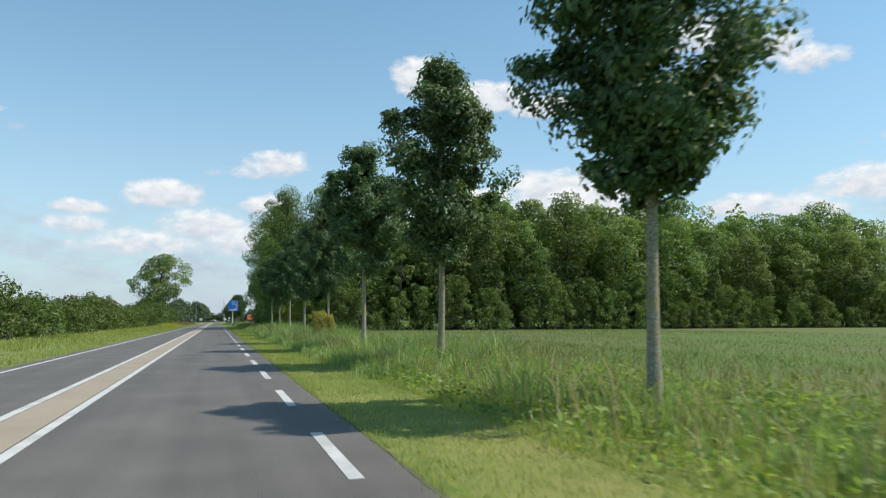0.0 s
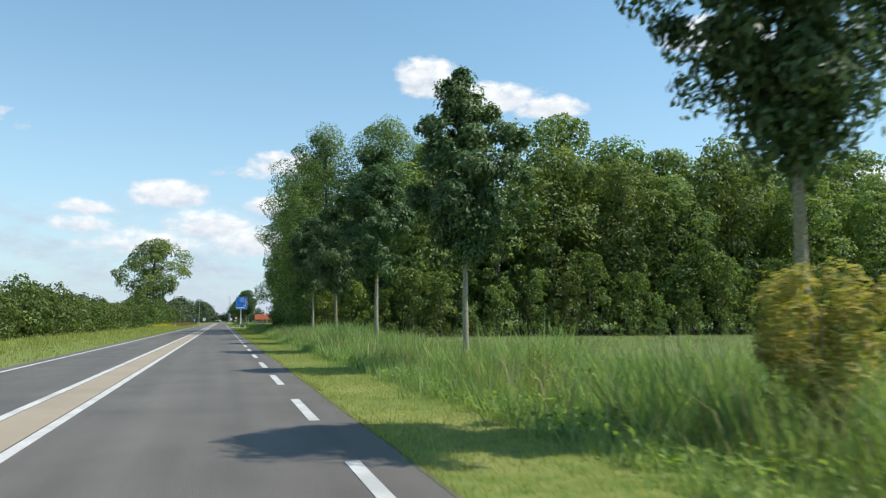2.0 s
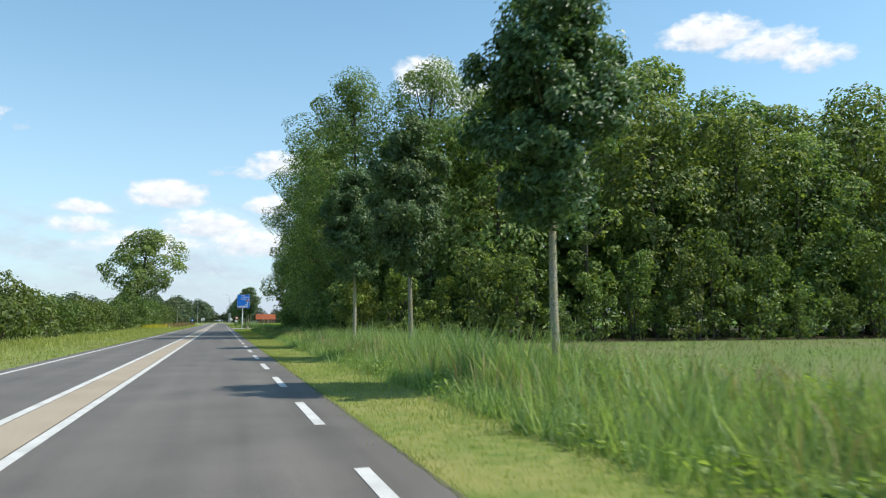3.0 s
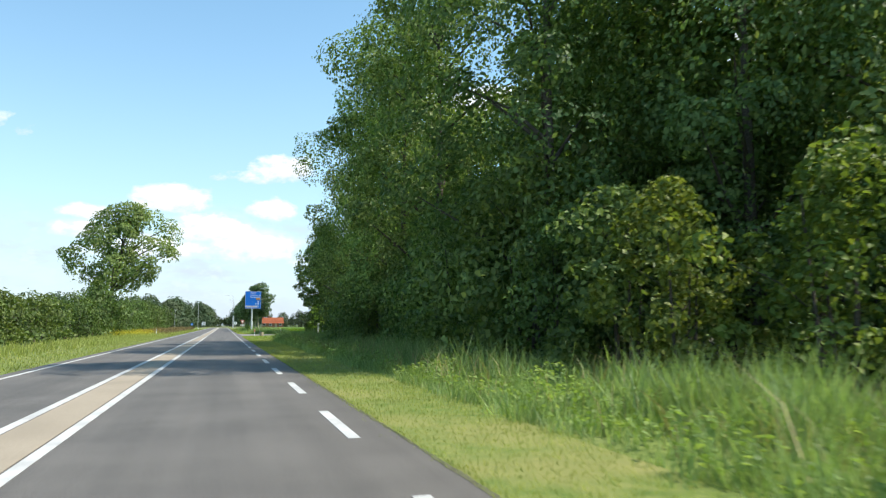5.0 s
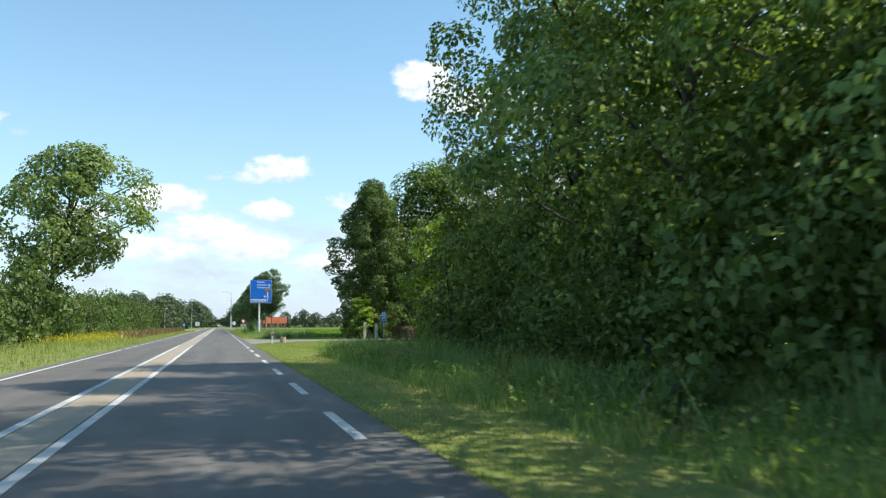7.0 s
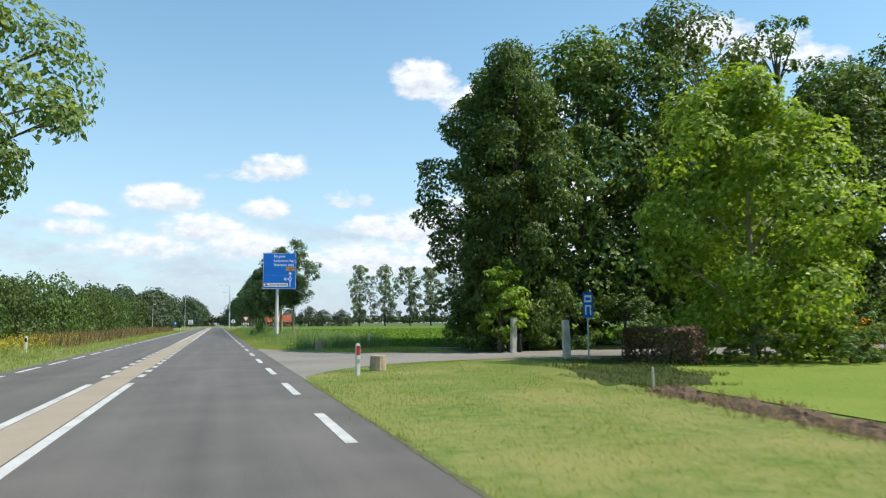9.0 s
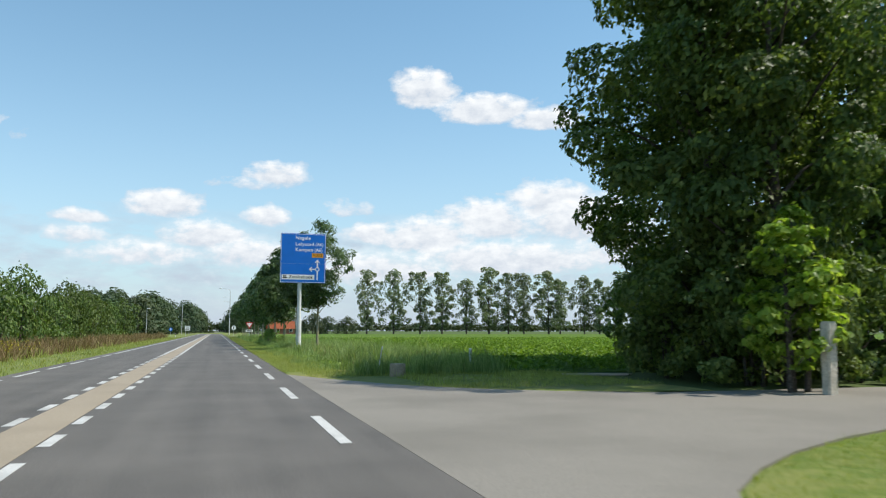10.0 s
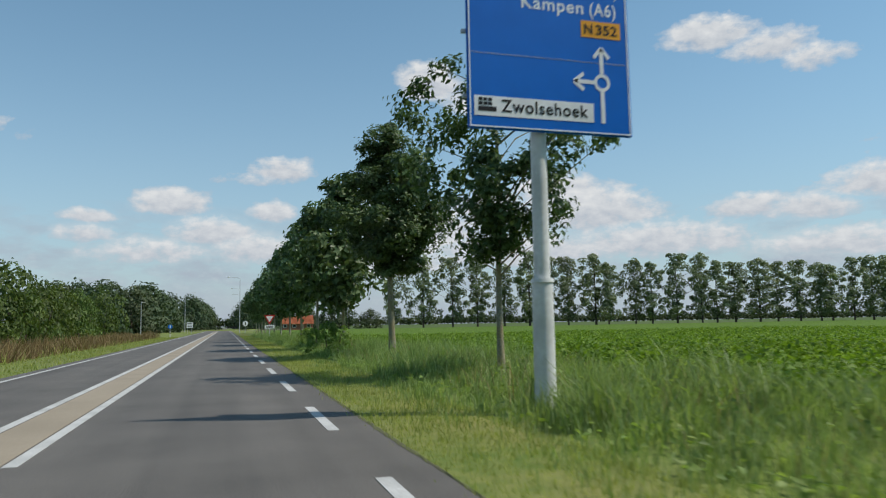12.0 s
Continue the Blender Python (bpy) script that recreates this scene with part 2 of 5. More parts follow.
M_TURF = surface("garden_turf", (0.11, 0.165, 0.024), (0.185, 0.245, 0.042), 25, 0.4, 0.95, 0.5, third=(0.2, 0.24, 0.05), coarse_mix=0.6, spec=0.1, dist=0.02)
M_FIELD_A = surface("young_crop_field", (0.075, 0.12, 0.034), (0.14, 0.19, 0.06), 4.0, 0.06, 0.95, 0.7, third=(0.16, 0.145, 0.08), coarse_mix=0.75, spec=0.1, dist=0.08)
M_FIELD_B = surface("beet_field_soil", (0.065, 0.115, 0.017), (0.125, 0.2, 0.03), 3.0, 0.12, 0.95, 0.9, third=(0.09, 0.155, 0.024), coarse_mix=0.6, spec=0.1, dist=0.15)
M_FAR_FIELD = surface("far_farmland", (0.06, 0.1, 0.03), (0.1, 0.14, 0.045), 0.05, 0.008, 0.95, 0.0, third=(0.1, 0.12, 0.05), spec=0.1)
M_LITTER = surface("leaf_litter", (0.035, 0.03, 0.02), (0.085, 0.07, 0.045), 14, 0.9, 0.95, 0.8, third=(0.05, 0.065, 0.02), spec=0.1, dist=0.05)
# ditch bottom of grass and brown litter, darkened to stand in for tree shade
M_DITCH_SHADE = surface("shade_dark_ditch_bottom", (0.03, 0.045, 0.012), (0.06, 0.08, 0.024), 9, 0.7, 0.95, 0.6, third=(0.065, 0.048, 0.028), spec=0.1, dist=0.04)
M_EDGE = surface("earthy_road_edge", (0.085, 0.085, 0.05), (0.15, 0.15, 0.085), 16, 1.1, 0.95, 0.4, third=(0.12, 0.14, 0.055), spec=0.1, dist=0.02)
M_SOIL = surface("crumbly_brown_soil", (0.09, 0.06, 0.04), (0.2, 0.14, 0.095), 18, 1.4, 0.95, 0.9, spec=0.1, dist=0.05)
M_SAND = surface("dry_pale_sand", (0.46, 0.37, 0.27), (0.62, 0.52, 0.39), 20, 1.2, 0.95, 0.5, third=(0.3, 0.27, 0.2), spec=0.1, dist=0.03)
M_BARK = surface("grey_green_bark", (0.16, 0.15, 0.11), (0.38, 0.37, 0.29), 26, 2.2, 0.9, 0.7, third=(0.3, 0.24, 0.09), coarse_mix=0.55, spec=0.15, random_mix=0.3)
M_BARK_DARK = surface("dark_bark", (0.05, 0.042, 0.034), (0.14, 0.12, 0.1), 18, 2.0, 0.95, 0.7, spec=0.1, random_mix=0.3)
M_ASH = foliage("ash_leaves", (0.05, 0.09, 0.037), (0.088, 0.148, 0.06), (0.16, 0.225, 0.105), 0.3, 0.4)
M_WOOD = foliage("wood_leaves", (0.088, 0.145, 0.046), (0.16, 0.236, 0.075), (0.285, 0.355, 0.13), 0.42, 0.5, 0.035, 0.4)
M_MAPLE = foliage("light_maple_leaves", (0.125, 0.21, 0.024), (0.22, 0.33, 0.042), (0.39, 0.48, 0.1), 0.48, 0.45)
M_ALDER = foliage("alder_leaves", (0.06, 0.1, 0.025), (0.108, 0.168, 0.041), (0.2, 0.26, 0.075), 0.4, 0.45, 0.025, 0.3)
M_POPLAR = foliage("poplar_leaves", (0.1, 0.135, 0.075), (0.155, 0.2, 0.112), (0.235, 0.28, 0.175), 0.36, 0.45, 0.03, 0.3)
M_BUSH = foliage("shrub_leaves", (0.075, 0.12, 0.036), (0.132, 0.195, 0.056), (0.23, 0.29, 0.092), 0.38, 0.5, 0.035, 0.4)
M_HEDGE = foliage("hedge_leaves", (0.05, 0.078, 0.022), (0.088, 0.13, 0.036), (0.15, 0.2, 0.06), 0.36, 0.5, 0.03, 0.4)
M_HAZEL = foliage("hazel_leaves", (0.095, 0.14, 0.028), (0.165, 0.215, 0.045), (0.27, 0.3, 0.075), 0.36, 0.55)
M_RUSTY = foliage("rusty_tipped_leaves", (0.22, 0.25, 0.065), (0.34, 0.335, 0.1), (0.5, 0.38, 0.17), 0.48, 0.6)
M_YELLOWISH = foliage("yellow_green_leaves", (0.12, 0.16, 0.02), (0.2, 0.24, 0.035), (0.3, 0.32, 0.06), 0.3, 0.55)
M_GRASS = foliage("verge_grass_blades", (0.25, 0.28, 0.075), (0.33, 0.355, 0.115), (0.45, 0.445, 0.185), 0.5, 0.6)
M_SWARD = foliage("close_cut_blades", (0.15, 0.225, 0.036), (0.24, 0.31, 0.056), (0.38, 0.39, 0.105), 0.48, 0.6)
M_TALL = foliage("tall_grass_blades", (0.135, 0.195, 0.066), (0.23, 0.31, 0.118), (0.39, 0.45, 0.22), 0.47, 0.5)
M_WEED = foliage("weed_leaves", (0.1, 0.18, 0.045), (0.175, 0.28, 0.075), (0.28, 0.38, 0.13), 0.45, 0.5)
M_STRAW = foliage("dry_grass_heads", (0.2, 0.17, 0.08), (0.3, 0.26, 0.13), (0.42, 0.37, 0.2), 0.3, 0.7)
M_DRY = foliage("withered_grass", (0.13, 0.085, 0.05), (0.22, 0.155, 0.09), (0.33, 0.26, 0.15), 0.2, 0.8)
M_RUST = foliage("rusty_sorrel_stems", (0.15, 0.1, 0.05), (0.215, 0.155, 0.075), (0.29, 0.235, 0.12), 0.25, 0.7)
M_COPPER = foliage("copper_leaves", (0.12, 0.078, 0.05), (0.2, 0.13, 0.085), (0.29, 0.205, 0.13), 0.25, 0.5)
M_CROPLING = foliage("young_crop_blades", (0.08, 0.135, 0.038), (0.14, 0.2, 0.062), (0.24, 0.29, 0.11), 0.4, 0.6)
M_CROP = foliage("beet_leaves", (0.072, 0.14, 0.016), (0.13, 0.235, 0.03), (0.21, 0.325, 0.055), 0.35, 0.6)
M_FLOWER = foliage("yellow_flowering_weeds", (0.3, 0.3, 0.02), (0.42, 0.4, 0.03), (0.55, 0.5, 0.05), 0.3, 0.6)
M_BLOOM = foliage("orange_blossom", (0.5, 0.1, 0.01), (0.6, 0.22, 0.015), (0.7, 0.45, 0.03), 0.3, 0.6)
M_BLUE = surface("blue_reflective_sheet", (0.004, 0.15, 0.62), (0.005, 0.165, 0.67), 3, 0.8, 0.32, 0.0, third=(0.004, 0.135, 0.57), spec=0.5)
M_WHITE = surface("white_sign_sheet", (0.86, 0.87, 0.88), (0.93, 0.94, 0.95), 9, 2, 0.4, 0.0, spec=0.5)
M_ORANGE = surface("amber_sign_sheet", (0.85, 0.36, 0.01), (0.9, 0.4, 0.012), 6, 2, 0.4, 0.0, spec=0.5)
M_BLACK = surface("black_sign_ink", (0.012, 0.012, 0.013), (0.02, 0.02, 0.02), 20, 3, 0.5, 0.0)
M_IRON = surface("black_painted_iron", (0.014, 0.014, 0.016), (0.03, 0.03, 0.032), 18, 2.0, 0.45, 0.1, spec=0.4)
M_RED = surface("red_sign_sheet", (0.5, 0.02, 0.018), (0.58, 0.03, 0.025), 9, 2, 0.4, 0.0, spec=0.5)
M_GALV = surface("galvanised_steel", (0.42, 0.43, 0.44), (0.6, 0.61, 0.62), 14, 1.5, 0.5, 0.05, metal=0.35, spec=0.4)
M_POLE = surface("pale_grey_painted_pole", (0.66, 0.67, 0.66), (0.76, 0.77, 0.76), 12, 1.3, 0.5, 0.04, third=(0.45, 0.46, 0.43), spec=0.4)
M_CONCRETE = surface("weathered_concrete", (0.5, 0.46, 0.38), (0.72, 0.67, 0.57), 22, 2.0, 0.9, 0.4, third=(0.3, 0.3, 0.24), dist=0.01)
M_TIMBER = surface("grey_weathered_timber", (0.31, 0.235, 0.165), (0.54, 0.43, 0.31), 26, 3.0, 0.9, 0.5, third=(0.2, 0.18, 0.13), dist=0.01)
M_ROOF = surface("orange_clay_roof", (0.42, 0.12, 0.055), (0.56, 0.19, 0.09), 5, 0.7, 0.8, 0.3)
M_BRICK = surface("red_brown_brick", (0.2, 0.085, 0.055), (0.32, 0.15, 0.1), 8, 1, 0.9, 0.2)
M_GLASS = surface("dark_window_glass", (0.02, 0.024, 0.028), (0.035, 0.04, 0.045), 2, 1, 0.08, 0.0, spec=0.6)
M_PLASTIC = surface("white_post_plastic", (0.7, 0.7, 0.68), (0.82, 0.82, 0.8), 12, 2.5, 0.45, 0.03, third=(0.6, 0.6, 0.54))
M_FAR_LEAF = foliage("distant_leaves", (0.045, 0.07, 0.036), (0.07, 0.102, 0.052), (0.108, 0.142, 0.076), 0.2, 0.6, 0.05)


# ---- building helpers ----
def link_mesh(name, me, material, parent=None, label="", loc=None):
    me.materials.append(material)
    ob = new(name, me)
    if loc is not None:
        ob.location = loc
    if parent is not None:
        ob.parent = parent
    return tagged(ob, label)


def part(name, bm, material, parent=None, label="", smooth=False):
    me = bpy.data.meshes.new(name)
    bm.to_mesh(me)
    bm.free()
    if smooth:
        me.shade_smooth()
    return link_mesh(name, me, material, parent, label)


def tri_mesh(name, verts, tris):
    """A mesh from arrays of corners and triangles."""
    me = bpy.data.meshes.new(name)
    me.vertices.add(len(verts))
    me.vertices.foreach_set("co", np.ascontiguousarray(verts, dtype=np.float32).ravel())
    me.loops.add(tris.size)
    me.loops.foreach_set("vertex_index", np.ascontiguousarray(tris, dtype=np.int32).ravel())
    me.polygons.add(len(tris))
    me.polygons.foreach_set("loop_start", np.arange(0, tris.size, 3, dtype=np.int32))
    me.update(calc_edges=True)
    return me


def root(name, loc, label, category, group="", kind=""):
    ob = new(name)
    ob.location = loc
    ob.empty_display_size = 0.2
    return tagged(ob, label, category, group, kind)


def box(bm, x0, x1, y0, y1, z0, z1, bevel=0.0):
    r = bmesh.ops.create_cube(bm, size=1.0)
    vs = r["verts"]
    bmesh.ops.scale(bm, vec=(x1 - x0, y1 - y0, z1 - z0), verts=vs)
    bmesh.ops.translate(bm, vec=((x0 + x1) / 2, (y0 + y1) / 2, (z0 + z1) / 2), verts=vs)
    if bevel:
        es = list({e for v in vs for e in v.link_edges})
        bmesh.ops.bevel(bm, geom=es, offset=bevel, segments=2, affect="EDGES")
    return bm


def cyl(bm, x, y, z0, z1, r0, r1=None, sides=20, bevel=0.0):
    r1 = r0 if r1 is None else r1
    r = bmesh.ops.create_cone(bm, cap_ends=True, segments=sides, radius1=r0, radius2=r1, depth=z1 - z0)
    bmesh.ops.translate(bm, vec=(x, y, (z0 + z1) / 2), verts=r["verts"])
    return bm


def sheet(name, outline, z, material, label, category, skirt=0.0, kind="structure", cuts=0):
    """A flat piece of ground with the given outline, with a skirt down its rim."""
    bm = bmesh.new()
    f = bm.faces.new([bm.verts.new((x, y, z)) for x, y in outline])
    if f.normal.z < 0:
        f.normal_flip()
    if skirt:
        e = bmesh.ops.extrude_edge_only(bm, edges=list(bm.edges))
        bmesh.ops.translate(bm, vec=(0, 0, -skirt), verts=[g for g in e["geom"] if isinstance(g, bmesh.types.BMVert)])
    bmesh.ops.triangulate(bm, faces=list(bm.faces))
    bmesh.ops.recalc_face_normals(bm, faces=list(bm.faces))
    ob = part(name, bm, material)
    return tagged(ob, label, category, kind=kind)


def tube_arrays(points, radii, sides=7):
    """Corners and triangles of a tapered tube along points."""
    pts = [Vector(p) for p in points]
    vs, fs = [], []
    for i, p in enumerate(pts):
        d = (pts[min(i + 1, len(pts) - 1)] - pts[max(i - 1, 0)]).normalized()
        u = d.orthogonal().normalized()
        w = d.cross(u)
        for k in range(sides):
            a = 2 * math.pi * k / sides
            vs.append(p + (u * math.cos(a) + w * math.sin(a)) * radii[i])
    for i in range(len(pts) - 1):
        for k in range(sides):
            a, b = i * sides + k, i * sides + (k + 1) % sides
            fs += [(a, b, b + sides), (a, b + sides, a + sides)]
    return np.array([tuple(v) for v in vs]), np.array(fs)


def join_arrays(parts):
    vs, fs, o = [], [], 0
    for v, f in parts:
        vs.append(v)
        fs.append(f + o)
        o += len(v)
    return np.concatenate(vs), np.concatenate(fs)


def unit(a):
    return a / np.maximum(np.linalg.norm(a, axis=1, keepdims=True), 1e-6)


def leaf_arrays(rng, pos, out, length, width, droop=0.2, wild=0.3):
    """A folded two-triangle leaf at each place, facing roughly out."""
    n = len(pos)
    nor = unit(out + rng.normal(0, wild, (n, 3)) + np.array([0, 0, 0.35]))
    t = unit(np.cross(nor, rng.normal(0, 1, (n, 3))))
    b = np.cross(nor, t)
    L = length * rng.uniform(0.65, 1.35, (n, 1))
    Wd = width * rng.uniform(0.65, 1.35, (n, 1))
    down = np.array([0, 0, -1.0]) * L * droop
    v = np.empty((n, 4, 3))
    v[:, 0] = pos - t * L / 2
    v[:, 1] = pos + b * Wd / 2 + nor * Wd * 0.18
    v[:, 2] = pos + t * L / 2 + down
    v[:, 3] = pos - b * Wd / 2 + nor * Wd * 0.18
    base = (np.arange(n) * 4)[:, None]
    f = np.concatenate([base + np.array([[0, 1, 2]]), base + np.array([[0, 2, 3]])], axis=1).reshape(-1, 3)
    return v.reshape(-1, 3), f


def profile(h, rows):
    return np.interp(h, [r[0] for r in rows], [r[1] for r in rows])


def grow(name, seed, loc, height, base, radius, shape, clumps, per, leaf, material, bark, trunk_r, label, category,
         group="", clump_r=0.2, lean=0.0, limbs=14, fill=0.35, flat=0.8, wide=0.7, stems=1, sag=0.0, lop=0.1, cap=0, lobes=6, shell=False, wild=0.3):
    """A plant: tapered trunk with limbs, and a crown of many leaves in uneven clumps. shape: rows of (height share, radius share)."""
    rng = np.random.default_rng(seed)
    me_root = root(name, loc, label, category, group)
    H = height - base
    # clump centres within the outline, most of them near its rim
    h = rng.uniform(0, 1, clumps)
    keep_w = profile(h, shape)
    h = np.where(rng.uniform(0, 1, clumps) < keep_w + 0.15, h, rng.uniform(0.1, 0.75, clumps))
    if cap:
        h[:cap] = np.linspace(0.7, 0.95, cap)
        h = np.where(h > 0.95, 0.95, h)
    ang = rng.uniform(0, 2 * math.pi, clumps)
    if shell:
        # spread the boughs evenly over the crown, top to bottom
        h = np.clip((np.arange(clumps) + rng.uniform(0.1, 0.9, clumps)) / clumps, 0.02, 0.97)
        ang = np.arange(clumps) * 2.39996 + rng.normal(0, 0.35, clumps)
    lobe = 1 + lop * np.sin(ang * 2 + seed) + lop * np.sin(ang * 3 + 2.1 * seed + h * 5)
    cr = radius * clump_r * rng.uniform(0.55, 1.35, clumps)
    rr = np.maximum(radius * profile(h, shape) * lobe * np.sqrt(rng.uniform(fill * fill, 1, clumps)) - cr * 0.6, 0.0)
    axis_x = lean * (base + h * H) + 0.05 * np.sin(h * 4 + seed) * radius
    c = np.stack([axis_x + rr * np.cos(ang), rr * np.sin(ang), base + h * (H - 0.5 * radius * clump_r) - sag * rr], axis=1)
    # leaves sit mostly on the upper, outer shell of each clump
    k = np.repeat(np.arange(clumps), per)
    d = unit(rng.normal(0, 1, (len(k), 3)) + np.array([0, 0, 0.35]) + 0.5 * unit(np.stack([np.cos(ang), np.sin(ang), np.zeros(clumps)], 1))[k])
    rad = cr[k][:, None] * np.clip(rng.normal(0.85, 0.22, (len(k), 1)), 0.1, 1.35)
    swell = rng.normal(0, 1, (clumps, lobes, 3)) + np.array([0, 0, 0.4])
    swell = swell / np.linalg.norm(swell, axis=2, keepdims=True)
    j = rng.integers(0, lobes, len(k))
    pos = c[k] + (swell[k, j] * cr[k][:, None] * 0.62 + d * rad * 0.52) * np.array([1, 1, flat])
    if shell:
        # rounded boughs: leaves lie on a lumpy shell, thin underneath, a few inside
        lump = np.sin(d[:, :1] * 5.1 + k[:, None] * 1.7) * np.sin(d[:, 1:2] * 4.7 + k[:, None] * 2.3) + 0.7 * np.sin(d[:, 2:] * 6.3 + k[:, None])
        deep = np.where(rng.uniform(0, 1, (len(k), 1)) < 0.12, rng.uniform(0.3, 0.8, (len(k), 1)), 1.0)
        pos = c[k] + d * cr[k][:, None] * (0.9 + 0.15 * lump + rng.normal(0, 0.06, (len(k), 1))) * deep * np.array([1, 1, flat])
    pos[:, 2] = np.maximum(pos[:, 2], 0.12)
    outward = unit(pos - np.stack([axis_x[k], np.zeros(len(k)), np.full(len(k), base + 0.35 * H)], axis=1)) * 0.35 + d * 1.0
    v, f = leaf_arrays(rng, pos, outward, leaf, leaf * wide, 0.2, wild)
    crown = link_mesh("crown", tri_mesh("crown", v, f), material, me_root)
    # trunk and limbs
    pieces = []
    for s in range(stems):
        sx, sy = (0, 0) if stems == 1 else (rng.normal(0, radius * 0.12), rng.normal(0, radius * 0.12))
        top = base + H * (0.82 if stems == 1 else rng.uniform(0.5, 0.8))
        steps = 9 if stems == 1 else 5
        zs = np.linspace(-0.1, top, steps)
        pts = [(sx * (1 + z / height) + lean * max(z, 0) + 0.03 * math.sin(z * 0.9 + seed + s), sy * (1 + z / height) + 0.03 * math.cos(z * 0.7 + seed), z) for z in zs]
        rs = [trunk_r * ((1.25 if i == 0 else 1.0) - 0.86 * i / (steps - 1)) + 0.01 for i in range(steps)]
        pieces.append(tube_arrays(pts, rs, 9 if stems == 1 else 5))
    pick = rng.choice(clumps, min(limbs, clumps), replace=False)
    for i in pick:
        z0 = max(base * 0.85, min(c[i][2] - rr[i] * 0.75, base + H * 0.7))
        a = Vector((lean * z0, 0, z0))
        e = Vector(c[i])
        m1 = a.lerp(e, 0.5) + Vector((rng.normal(0, 0.1), rng.normal(0, 0.1), 0.06 * (e - a).length)) 
        r0 = trunk_r * 0.38
        pieces.append(tube_arrays([a, m1, e], [r0, r0 * 0.6, r0 * 0.18], 5))
    v, f = join_arrays(pieces)
    tm = tri_mesh("trunk", v, f)
    tm.shade_smooth()
    link_mesh("trunk", tm, bark, me_root)
    return me_root


def place(src, rows):
    """Copies of a plant at rows of x, y, turn, scale."""
    return [copy_thing(src, Matrix.LocRotScale((x, y, z), Euler((0, 0, radians(a))), (s, s, s2))) for x, y, z, a, s, s2 in rows]


def on_side_road(x, y):
    """Whether places lie on the side road's asphalt or its flared mouth."""
    near = np.interp(x, (2.07, 2.2, 2.94, 4.2, 5.1, 6.2, 7.7, 9.3, 11), (184.6, 185.7, 187.4, 189.3, 190.1, 190.85, 191.6, 192.2, 192.35))
    far = np.interp(x, (2.07, 2.9, 4.5, 6.0, 7.3, 9.5, 80), (207.1, 204.9, 201.7, 200.1, 199.2, 198.2, 197.4))
    return (y > near - 0.02) & (y < far + 0.02) & (x > 2.0)


def grass_patches(x, y, seed):
    """Stands of tall and low grass: broad swells with smaller tussocks on them."""
    broad = np.sin(x * 1.1 + 1.6 * np.sin(y * 0.31 + seed)) * np.sin(y * 0.47 + 0.8 * np.sin(x * 0.9))
    small = np.sin(x * 3.7 + 2.0 * np.sin(y * 1.3)) * np.sin(y * 2.9 + 1.4 * np.sin(x * 2.1 + seed))
    return np.clip(0.72 + 0.3 * broad + 0.3 * small, 0.2, 1.3)


